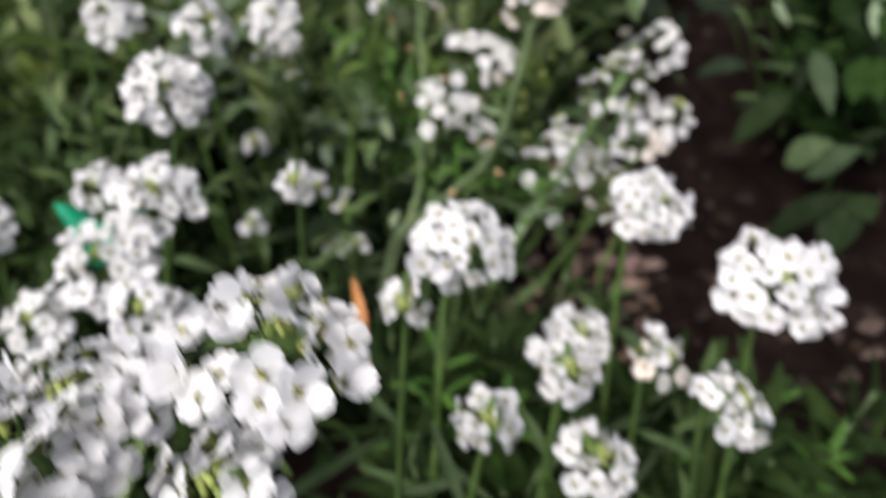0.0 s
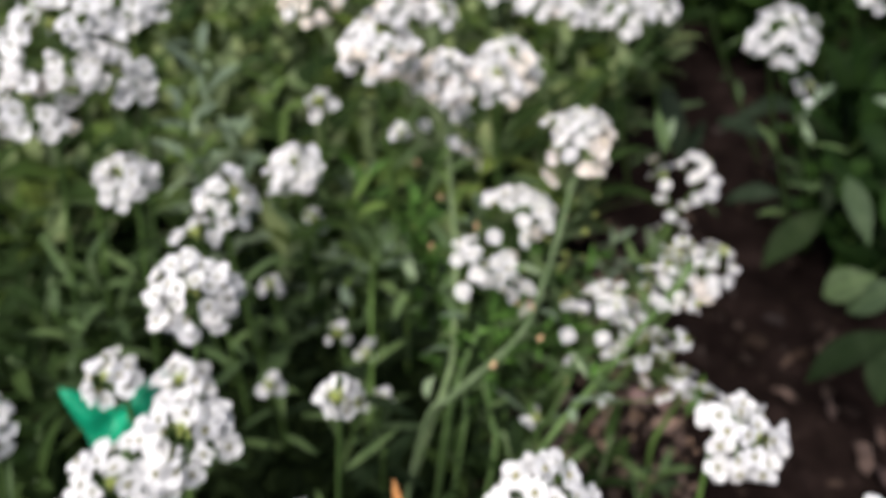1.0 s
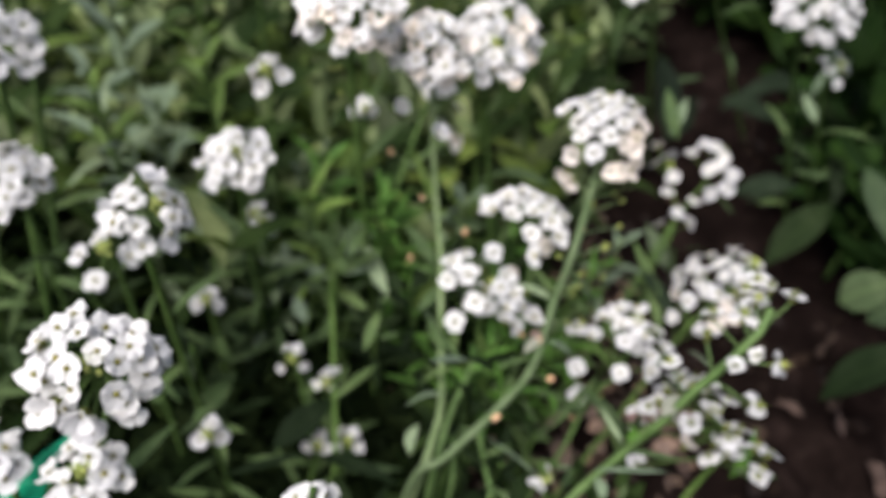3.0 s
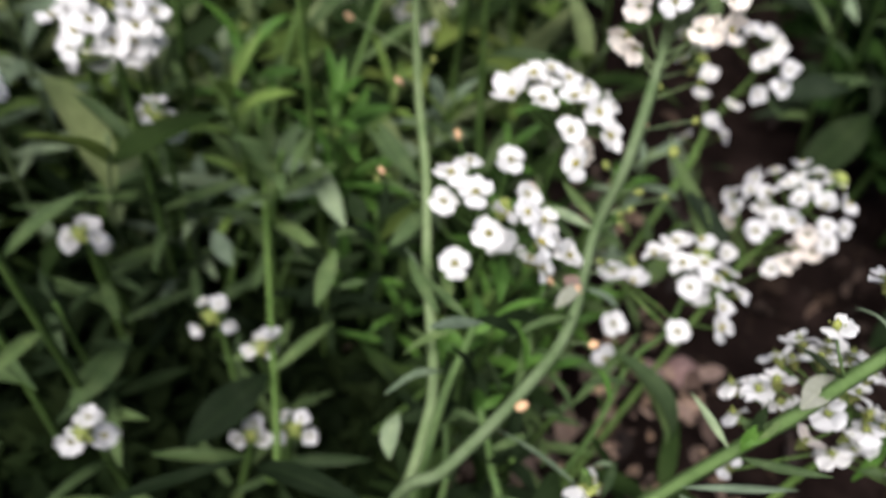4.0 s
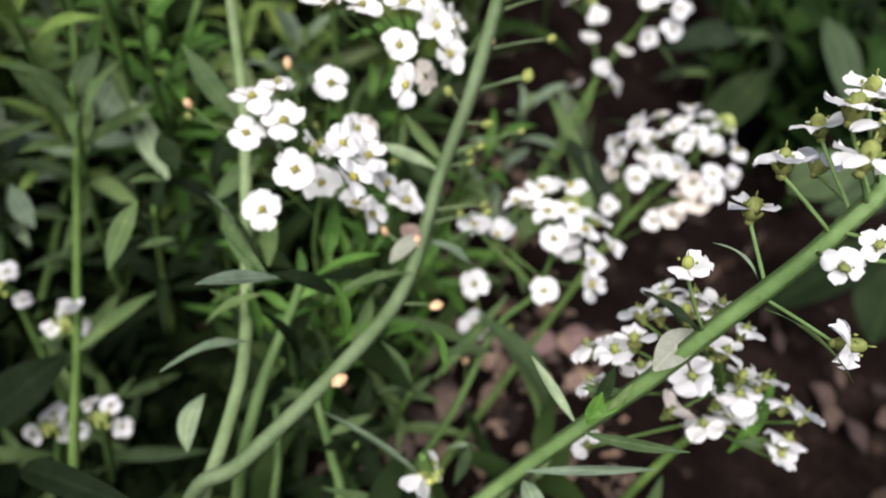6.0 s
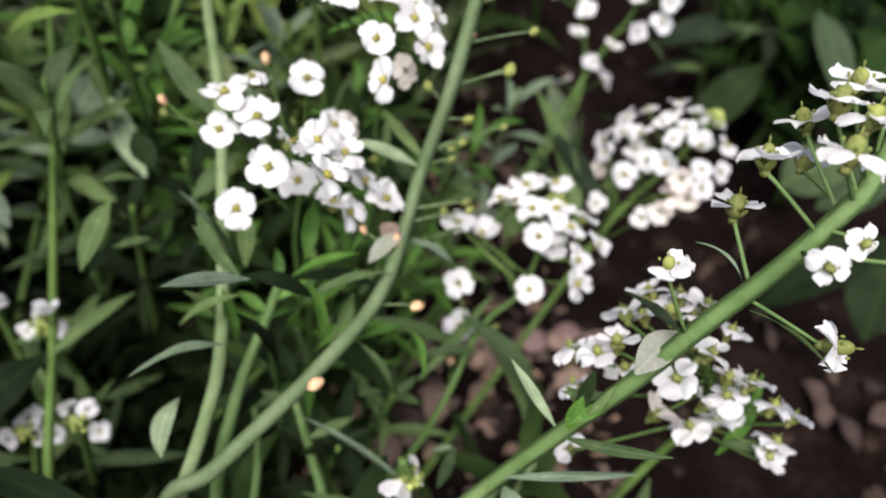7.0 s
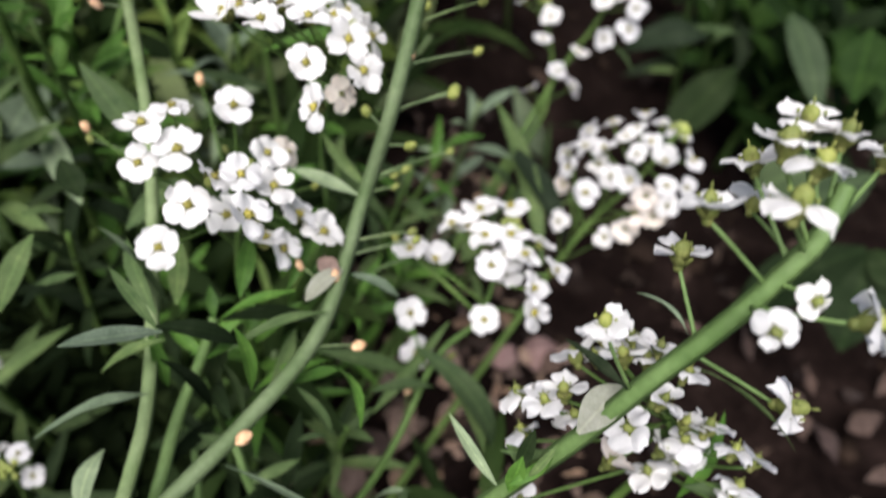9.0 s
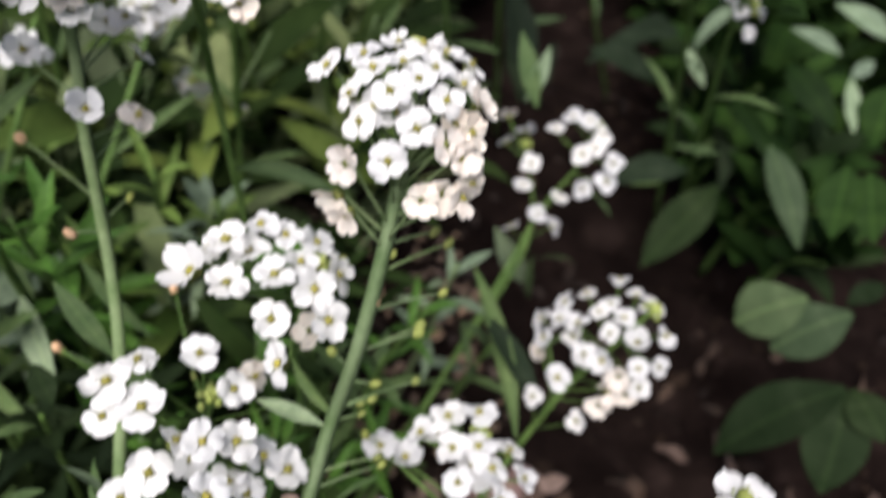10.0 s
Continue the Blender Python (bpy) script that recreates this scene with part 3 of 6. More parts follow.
def shoots(r, count, area, tall, keep, leaves, length, width):
    """Leaf specs of upright leafy shoots standing in an area, and the lines of their stems (mm)."""
    spec, lines = [], []
    x0, x1, y0, y1 = area
    while count:
        x, y = r.uniform(x0, x1), r.uniform(y0, y1)
        if not keep(x, y):
            continue
        count -= 1
        h = r.uniform(*tall) * (0.5 if -122 < x < -18 and -64 < y < 58 else 1.0)
        lean = Vector((r.uniform(-0.35, 0.35), r.uniform(-0.5, 0.2), 1.0))
        root = Vector((x, y, on_ground(x, y) - 1))
        mid = root + lean * h * 0.5 + Vector((r.uniform(-4, 4), r.uniform(-4, 4), 0))
        line = glide([root, mid, root + lean * h], 4)
        lines.append((line, r.uniform(0.45, 0.85)))
        for k in range(leaves):
            t = 0.22 + 0.78 * (k + r.random()) / leaves
            p = line[min(len(line) - 1, int(t * (len(line) - 1)))]
            a = k * 2.4 + r.uniform(-0.4, 0.4)
            d = Vector((math.cos(a), math.sin(a), r.uniform(-0.1, 0.9) + 0.5 * t))
            spec.append((p, d, r.uniform(*length) * (1.1 - 0.45 * t), r.uniform(*width)))
    return spec, lines


def stems_of(lines, name, label):
    r = random.Random(9)
    verts, faces = [], []
    for line, rad in lines:
        tv, tf = tube([p * MM for p in line], rad * MM, rad * 0.6 * MM, 5, 0, 0, r)
        n = len(verts)
        verts += tv
        faces += [tuple(n + i for i in f) for f in tf]
    tagged(new(name, mesh_of(name, verts, faces, STEM_PALE)), label, "foliage", kind="stuff")


def near_shoots_keep(x, y):
    hollow = -122 < x < -18 and -64 < y < 58
    return x < bare_edge(y) - 6 and not (hollow and fr.random() < 0.985)


def ragged(x, y, cx, cy, radius):
    """Whether a place lies within a patch with an uneven round outline (mm)."""
    return math.hypot(x - cx, y - cy) < radius * (1 + 0.35 * noise.noise(Vector((x, y, cx)) / 110))


build_ground()
build_clods()
build_litter(15, 420, (-30, 260, -110, 220), -20, (3.5, 11), LITTER, "leaf_litter", "brown crumpled bits of dead leaf on the soil")
# Added to make the soil under the stems look lit.
build_litter(16, 700, (-40, 62, -45, 130), -60, (2.5, 6.5), LITTER_LIT_SOIL, "tan_leaf_litter", "pinkish tan crumpled leaf bits under the stems, standing in for lit brown soil")
fr = random.Random(21)
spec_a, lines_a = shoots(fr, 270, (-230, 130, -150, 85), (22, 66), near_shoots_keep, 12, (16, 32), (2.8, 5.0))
leaf_patch(fr, spec_a, "foliage", FOLIAGE_SHADED, "lance-shaped alyssum leaves, grey-green darkened for shade, dense on thin stems")
# The dark colour here stands for shade low between the stems.
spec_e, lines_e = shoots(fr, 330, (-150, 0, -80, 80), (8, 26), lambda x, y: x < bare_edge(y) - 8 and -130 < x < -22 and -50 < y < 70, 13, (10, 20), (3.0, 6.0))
leaf_patch(fr, spec_e, "low_foliage", FOLIAGE_LOW_SHADE, "lower leaves close to the soil, coloured near-black for shade")
spec_b, lines_b = shoots(fr, 560, (-420, 110, 62, 430), (30, 84), lambda x, y: x < bare_edge(y) - 10 and ragged(x, y, -110, 200, 330), 9, (24, 46), (4.4, 8.6))
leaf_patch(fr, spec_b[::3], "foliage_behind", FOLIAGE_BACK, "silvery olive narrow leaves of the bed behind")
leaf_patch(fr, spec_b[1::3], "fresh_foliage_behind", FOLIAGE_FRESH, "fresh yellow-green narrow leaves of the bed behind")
leaf_patch(fr, spec_b[2::3], "dark_foliage_behind", FOLIAGE_SHADED, "narrow leaves of the bed behind, in the green darkened for shade")
stems_of(lines_a + lines_b, "leafy_shoot_stems", "thin pale green stems among the leaves")
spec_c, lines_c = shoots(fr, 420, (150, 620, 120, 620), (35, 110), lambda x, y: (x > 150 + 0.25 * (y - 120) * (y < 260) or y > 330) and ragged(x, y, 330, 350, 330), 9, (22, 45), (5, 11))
leaf_patch(fr, spec_c, "weeds_behind", FOLIAGE_FAR_SHADED, "dark green leafy weeds beyond the bare soil, darkened further for shade")
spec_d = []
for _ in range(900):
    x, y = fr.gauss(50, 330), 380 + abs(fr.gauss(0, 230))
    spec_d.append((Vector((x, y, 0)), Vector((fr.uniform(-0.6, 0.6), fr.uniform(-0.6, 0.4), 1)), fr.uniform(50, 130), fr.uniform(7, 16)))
leaf_patch(fr, spec_d, "undergrowth", FOLIAGE_FAR_SHADED, "dark green undergrowth far behind the flowers, darkened further for shade")


# ---- small things ----
def stone(label, at, size, seed):
    r = random.Random(seed)
    me = mesh_of("stone", *[x if i else [v * MM for v in x] for i, x in enumerate(blob(r, *size, 0.35, 3))], STONE)
    ob = tagged(new("stone", me), label, "stone", "stones on the soil")
    ob.location = Vector((at[0], at[1], on_ground(at[0], at[1]) + size[2] * 0.35)) * MM


def plastic_scrap(left, right, foot):
    """A torn three-cornered scrap of green plastic, creased down its middle, hanging by two corners (mm)."""
    left, right, foot = Vector(left), Vector(right), Vector(foot)
    n = 15
    face = (right - left).cross(foot - left).normalized()
    verts = []
    for j in range(n):
        for i in range(n):
            u, v = i / (n - 1), j / (n - 1)
            top = left.lerp(right, u)
            sag = 0.42 * math.sin(math.pi * u) ** 1.5 * (1 - v)
            p = top.lerp(foot + (right - left) * (u - 0.5) * 0.3, min(1.0, v * (1 - sag) + sag))
            fold = 3.2 * abs(math.sin(3.1 * (u - 0.45))) * (1 - 0.5 * v) + 2.4 * noise.noise(Vector((u * 3.1, v * 2.7, 4)))
            rip = 1.2 * noise.noise(Vector((u * 9, v * 9, 1)))
            verts.append((p - face * fold + (foot - left).normalized() * rip) * MM)
    faces = [(j * n + i, j * n + i + 1, (j + 1) * n + i + 1, (j + 1) * n + i) for j in range(n - 1) for i in range(n - 1)]
    mid = (left + right + foot) * MM / 3
    ob = tagged(new("plastic_scrap", mesh_of("plastic_scrap", [v - mid for v in verts], faces, PLASTIC)), "crumpled bright green plastic scrap caught among stems", "plastic scrap")
    ob.location = mid
    thick = ob.modifiers.new("thickness", "SOLIDIFY")
    thick.thickness = 0.0004


def broadleaf_plant(label, top, count, length, seed):
    """A leafy plant: a short stem, and oblong blunt leaves that rise and spread round it up to the top (mm)."""
    r = random.Random(seed)
    top = Vector(top)
    root = Vector((top.x + r.uniform(4, 12), top.y + r.uniform(4, 14), 0))
    ob = thing("broadleaf_plant", label, "plant", root * MM, "plants beyond the soil")
    line = glide([root, root.lerp(top, 0.5) + Vector((r.uniform(-4, 4), 3, 0)), top - Vector((0, 0, length * 0.9))], 5)
    part("stem", mesh_of("stem", *tube([p * MM - ob.location for p in line], 1.3 * MM, 0.8 * MM, 7), STEM), ob)
    for k in range(count):
        h = (k + 0.5) / count
        p = line[min(len(line) - 1, int((0.25 + 0.75 * h) * len(line)))]
        a = k * 2.4 + seed
        rise = 0.25 + 2.2 * h * h
        d = Vector((math.cos(a), math.sin(a), rise)).normalized() * length * r.uniform(0.75, 1.15)
        leaf(ob, p, p + d, length * r.uniform(0.34, 0.47), r.choice(("broad", "broad", "broad", "broad", "broad", "deep_shade", "deep_shade")), r.choice((1, 2, 2, 3)), up=(-0.6 * math.cos(a), -0.6 * math.sin(a) - 0.3, 0.8))


# ---- things, from the middle of the bed outwards ----

# the main branch: a grey-green stem that carries the tall fading head
ob = flowering_stem('tall alyssum stem with a fading cream and white head', [(-44.0, -44.0, 0.0), (-34.3, -31.1, 56.6), (-26.8, -29.7, 68.9), (-15.5, -21.5, 73.6), (-7.0, -12.9, 76.8), (-0.6, 1.1, 82.3), (2.6, 5.8, 94.7), (7.3, 17.9, 110.0), (9.1, 27.6, 119.2)], 0.86,
    [(-1.7, 21.0, 121.1), (2.5, 23.7, 121.0), (6.4, 25.4, 121.5), (9.0, 24.8, 121.8), (11.4, 23.8, 121.6), (13.7, 21.6, 121.6), (0.4, 18.4, 119.7), (3.6, 15.6, 122.2), (6.5, 16.5, 123.1), (9.2, 14.8, 121.9), (6.3, 13.3, 119.5), (4.0, 13.3, 115.3), (1.1, 15.9, 118.2), (2.6, 19.5, 122.1), (5.8, 20.2, 122.5), (8.9, 19.2, 122.6), (12.0, 18.4, 121.3), (14.2, 17.5, 119.6), (12.6, 14.4, 118.3), (9.3, 12.1, 118.6), (10.9, 11.6, 117.2), (-0.0, 14.8, 113.5), (11.5, 9.5, 113.7), (7.1, 9.6, 113.3), (12.7, 11.0, 114.3), (9.6, 10.9, 112.8), (0.5, 12.6, 108.4), (-0.5, 14.7, 108.8), (4.9, 16.6, 118.9), (2.6, 17.3, 118.9), (10.7, 14.7, 119.1)], pods=[(-0.5, 5.9, 92.3), (4.6, 2.6, 86.0), (3.5, 2.0, 83.7), (9.5, 5.8, 95.0), (12.3, 8.4, 99.1), (4.4, 2.3, 90.1), (11.4, 13.5, 104.2), (13.2, 12.8, 102.9), (10.1, 7.2, 94.4), (9.9, 3.3, 88.2), (6.2, 11.7, 102.5), (3.4, 3.0, 84.9), (5.4, -2.2, 79.9), (5.9, -2.9, 79.1)], dry=[(-4.8, -7.7, 79.1), (-2.8, -14.5, 74.5), (-16.2, -24.0, 74.6), (-8.8, -5.7, 79.1), (4.3, 8.3, 98.2)], buds=12, seed=101, pale=True, top=0.95, faded=[17, 18, 19, 20, 21, 22, 23, 24, 25, 26, 27, 30], width=4.3, eye=0.7, faces={0: (-0.82, 0.02, 0.58), 1: (-0.42, 0.18, 0.89), 2: (-0.20, 0.37, 0.91), 3: (-0.01, 0.33, 0.94), 4: (0.18, 0.27, 0.95), 5: (0.47, 0.11, 0.88), 6: (-0.75, -0.03, 0.66), 7: (-0.35, -0.22, 0.91), 8: (-0.17, -0.16, 0.97), 9: (0.09, -0.37, 0.93), 10: (-0.27, -0.65, 0.71), 11: (-0.28, -0.65, 0.71), 12: (-0.67, -0.44, 0.60), 13: (-0.33, 0.14, 0.93), 14: (-0.17, 0.07, 0.98), 15: (0.02, 0.08, 1.00), 16: (0.44, -0.12, 0.89), 17: (0.74, -0.14, 0.66), 18: (0.51, -0.59, 0.63), 19: (0.10, -0.76, 0.64), 20: (0.22, -0.80, 0.56), 21: (-0.84, -0.52, 0.17), 22: (0.11, -0.90, 0.43), 23: (-0.17, -0.83, 0.53), 24: (0.39, -0.85, 0.34), 25: (-0.08, -0.93, 0.35), 26: (-0.54, -0.84, -0.04), 27: (-0.73, -0.68, -0.08), 28: (-0.32, -0.31, 0.90), 29: (-0.61, -0.27, 0.74), 30: (0.24, -0.52, 0.82)})
leaf(ob, (-1.3, 1.2, 83.3), (-8.7, 5.0, 84.3), 2.3, 'pale', 1, up=(-0.12, -0.04, 0.99))
leaf(ob, (0.1, 2.2, 83.4), (-4.9, 9.5, 85.8), 2.0, 'grey', 2, up=(-0.63, -0.26, 0.73))
leaf(ob, (-6.3, -12.1, 78.4), (-17.3, -15.1, 78.6), 1.7, 'grey', 2, up=(-0.01, 0.29, 0.96))
leaf(ob, (-10.6, -16.9, 71.9), (-5.5, -17.9, 75.7), 2.2, 'fresh', 1, up=(-0.06, 0.09, 0.99))
leaf(ob, (-6.2, -17.7, 75.7), (-3.9, -25.9, 78.5), 1.8, 'fresh', 3, up=(0.51, 0.11, 0.86))
leaf(ob, (-10.1, -17.4, 71.7), (-5.9, -22.6, 68.3), 1.8, 'grey', 2, up=(0.24, 0.01, 0.97))
leaf(ob, (-18.3, -23.4, 66.8), (-4.4, -31.7, 60.5), 1.1, 'pale', 1, up=(0.36, 0.50, 0.79))
leaf(ob, (-27.2, -29.8, 68.9), (-24.5, -28.5, 69.1), 0.6, 'pale', 1, up=(0.16, 0.25, 0.96))
leaf(ob, (-4.5, -7.9, 79.5), (-6.7, -5.4, 79.8), 2.2, 'tan', 2, up=(-0.42, -0.10, 0.90))
leaf(ob, (-6.1, -13.0, 69.1), (-15.2, -11.8, 61.8), 2.6, 'fresh', 2, up=(-0.04, 0.00, 1.00))
leaf(ob, (3.7, -25.3, 56.0), (0.8, -30.0, 53.5), 2.4, 'grey', 1, up=(0.42, -0.20, 0.89))
leaf(ob, (-0.1, -24.9, 51.9), (3.8, -25.4, 55.9), 1.2, 'pale', 2, up=(-0.01, 0.59, 0.81))
leaf(ob, (1.2, -12.2, 58.1), (10.1, -12.3, 58.4), 2.7, 'grey', 2, up=(-0.15, 0.13, 0.98))
leaf(ob, (-3.7, -6.8, 79.3), (-9.0, -9.9, 78.3), 2.2, 'cream', 3, up=(-0.10, -0.04, 0.99))
leaf(ob, (-3.1, -6.1, 77.4), (3.6, -8.1, 75.1), 1.5, 'pale', 2, up=(-0.13, 0.11, 0.99))
leaf(ob, (-0.2, -5.4, 76.1), (6.0, -2.5, 75.3), 0.9, 'grey', 1, up=(-0.15, 0.09, 0.98))
leaf(ob, (-2.6, -6.1, 77.5), (-5.8, -8.0, 72.6), 1.4, 'deep_shade', 2, up=(-0.40, 0.08, 0.91))
leaf(ob, (-2.8, -3.9, 76.6), (2.0, 2.3, 75.4), 0.9, 'grey', 1, up=(0.11, -0.42, 0.90))

# the head left of it
ob = flowering_stem('alyssum stem with loose white flowers above grey-green leaves', [(-34.0, 6.0, 0.0), (-15.8, 4.5, 41.2), (-15.5, 7.7, 62.6), (-14.3, 7.6, 81.7)], 0.55,
    [(-24.5, 4.9, 91.4), (-21.5, 6.9, 92.1), (-15.1, 7.3, 92.0), (-25.3, 3.0, 87.5), (-21.1, 2.2, 90.2), (-20.2, -4.8, 89.0), (-23.8, -3.9, 81.5), (-11.6, 5.7, 86.2), (-9.0, 9.2, 82.9), (-14.9, -3.5, 91.9), (-14.6, -9.7, 92.6), (-11.6, -2.5, 89.0), (-17.6, -2.2, 90.3), (-8.7, -2.1, 84.0), (-5.9, -3.3, 82.0), (-10.7, -5.4, 81.9), (-16.5, -0.9, 82.9), (-12.6, -4.3, 82.7)], pods=[(-5.5, 6.8, 79.2), (-16.2, 10.0, 82.8)], dry=[(-32.7, 17.8, 79.7), (-18.9, 25.2, 81.6)], buds=10, seed=102, faded=[8], width=5.0, eye=0.78, faces={0: (-0.09, 0.11, 0.99), 1: (-0.03, 0.33, 0.94), 2: (-0.05, -0.73, 0.68), 3: (-0.27, -0.25, 0.93), 4: (0.01, -0.10, 0.99), 5: (-0.08, -0.39, 0.92), 6: (-0.03, -0.53, 0.85), 7: (0.50, -0.26, 0.82), 8: (0.58, -0.47, 0.67), 9: (0.15, -0.25, 0.96), 10: (0.41, -0.14, 0.90), 11: (0.26, 0.12, 0.96), 12: (0.60, 0.35, 0.72), 13: (0.73, -0.04, 0.69), 14: (0.35, -0.07, 0.93), 15: (0.56, -0.36, 0.75), 16: (-0.24, -0.16, 0.96), 17: (0.10, 0.46, 0.88)})
leaf(ob, (-22.7, -18.1, 86.5), (-30.3, -20.2, 89.2), 2.6, 'pale', 1, up=(0.12, 0.28, 0.95))
leaf(ob, (-23.5, -16.6, 85.2), (-15.6, -16.0, 80.6), 2.4, 'deep_shade', 2, up=(0.24, -0.00, 0.97))
leaf(ob, (-16.4, -15.0, 81.2), (-14.6, -19.5, 75.9), 2.4, 'fresh', 2, up=(0.59, -0.11, 0.80))
leaf(ob, (-25.6, -16.0, 71.2), (-34.8, -21.3, 76.7), 1.9, 'pale', 2, up=(0.17, 0.38, 0.91))
leaf(ob, (-31.5, -17.4, 61.9), (-34.3, -24.4, 61.3), 3.7, 'pale', 3, up=(-0.57, 0.05, 0.82))
leaf(ob, (-23.7, -11.2, 74.3), (-31.3, -11.5, 70.1), 2.0, 'grey', 2, up=(0.12, 0.18, 0.98))
leaf(ob, (-24.4, -12.9, 73.1), (-18.7, -15.2, 64.4), 2.1, 'deep_shade', 2, up=(0.49, 0.03, 0.87))
leaf(ob, (-23.5, -15.7, 83.3), (-28.6, -6.2, 81.4), 1.6, 'grey', 1, up=(-0.21, -0.22, 0.95))
leaf(ob, (-9.4, -8.0, 77.2), (-18.2, -9.3, 75.4), 2.0, 'fresh', 2, up=(-0.01, 0.12, 0.99))
leaf(ob, (-26.6, 17.7, 77.2), (-33.0, 24.5, 84.1), 3.8, 'grey', 1, up=(-0.21, -0.58, 0.79))
leaf(ob, (-10.2, -6.6, 75.6), (-6.7, -0.9, 78.5), 1.5, 'fresh', 1, up=(0.41, -0.35, 0.84))

# the head in front of the tall one
ob = flowering_stem('alyssum stem with a full head of white flowers', [(-14.0, 22.0, 0.0), (-2.0, 16.7, 52.8), (-3.1, 18.2, 77.3), (-1.4, 16.3, 95.8)], 0.55,
    [(-11.9, 15.9, 101.2), (-15.6, 12.5, 100.1), (-12.0, 9.6, 101.4), (-7.9, 19.5, 99.7), (-5.1, 18.5, 98.9), (-7.0, 10.5, 101.4), (-7.5, 7.0, 98.0), (-2.6, 10.1, 98.9), (-1.3, 6.9, 97.2), (-1.2, 18.9, 96.9), (0.7, 13.3, 97.3), (-2.8, 9.2, 92.1), (-6.9, 3.0, 95.2), (-9.5, 15.7, 99.5), (-3.8, 13.6, 99.6), (-13.7, 18.1, 97.4)], buds=12, seed=103, pods=[(2.2, 18.5, 94.1)], faded=[11], width=5.1, eye=0.78, faces={0: (-0.13, 0.14, 0.98), 1: (-0.57, -0.14, 0.81), 2: (-0.03, -0.07, 1.00), 3: (-0.05, 0.28, 0.96), 4: (0.14, 0.16, 0.98), 5: (-0.03, -0.15, 0.99), 6: (-0.10, -0.60, 0.79), 7: (0.27, -0.37, 0.89), 8: (0.53, -0.49, 0.69), 9: (0.44, 0.15, 0.88), 10: (0.83, -0.01, 0.56), 11: (0.40, -0.57, 0.72), 12: (-0.84, -0.26, 0.48), 13: (-0.15, 0.13, 0.98), 14: (0.25, 0.19, 0.95), 15: (-0.44, 0.29, 0.85)})
leaf(ob, (2.7, 26.6, 88.7), (-10.4, 24.0, 88.1), 2.8, 'fresh', 2)

# the head over the bare soil
ob = flowering_stem('alyssum stem with white flowers leaning over bare soil', [(-30.0, -40.0, 0.0), (0.3, -20.7, 42.6), (11.4, -8.0, 56.8), (18.5, -3.9, 61.6), (21.3, 1.8, 75.3)], 0.65,
    [(12.8, 2.6, 75.4), (16.8, 3.7, 76.9), (21.1, 3.5, 77.5), (16.3, -0.9, 76.8), (16.1, -5.3, 75.9), (19.8, -1.2, 77.0), (21.0, -4.3, 76.5), (24.8, -1.6, 75.4), (26.3, -5.1, 73.5), (22.1, -7.6, 73.3), (22.3, -9.8, 70.6), (16.5, -8.2, 67.4), (7.6, -3.5, 63.5), (11.2, -2.2, 49.5), (8.7, 5.0, 67.6), (12.1, 3.0, 67.2), (19.7, -2.1, 73.4), (15.2, 2.4, 74.9), (20.8, -2.6, 70.8)], buds=10, seed=104, pods=[(6.7, 6.8, 68.1), (14.8, -6.6, 55.4)], dry=[(9.1, -7.4, 47.1)], width=5.0, eye=0.78, faces={0: (-0.45, 0.44, 0.78), 1: (-0.21, 0.43, 0.88), 2: (0.07, 0.38, 0.92), 3: (-0.40, 0.19, 0.90), 4: (-0.43, -0.32, 0.84), 5: (-0.10, 0.25, 0.96), 6: (0.24, 0.12, 0.96), 7: (0.44, 0.21, 0.87), 8: (0.64, 0.00, 0.77), 9: (0.61, -0.38, 0.70), 10: (0.57, -0.42, 0.70), 11: (-0.37, -0.32, 0.87), 12: (-0.24, -0.46, 0.86), 13: (-0.23, -0.31, 0.92), 14: (-0.36, 0.07, 0.93), 15: (-0.08, 0.02, 1.00), 16: (-0.34, 0.17, 0.92), 17: (-0.37, 0.55, 0.75), 18: (-0.23, -0.28, 0.93)})
leaf(ob, (8.0, -7.3, 60.2), (21.8, -20.6, 50.3), 4.6, 'grey', 3, up=(0.4, -0.3, 1))
leaf(ob, (10.4, -4.8, 55.0), (19.5, -20.9, 51.3), 4.6, 'grey', 3, up=(0.5, -0.2, 1))
leaf(ob, (3.2, -9.8, 46.1), (14.5, -2.6, 58.0), 2.6, 'grey', 1)
leaf(ob, (-5.2, -3.2, 55.4), (10.3, -6.5, 51.0), 3.2, 'grey', 2)

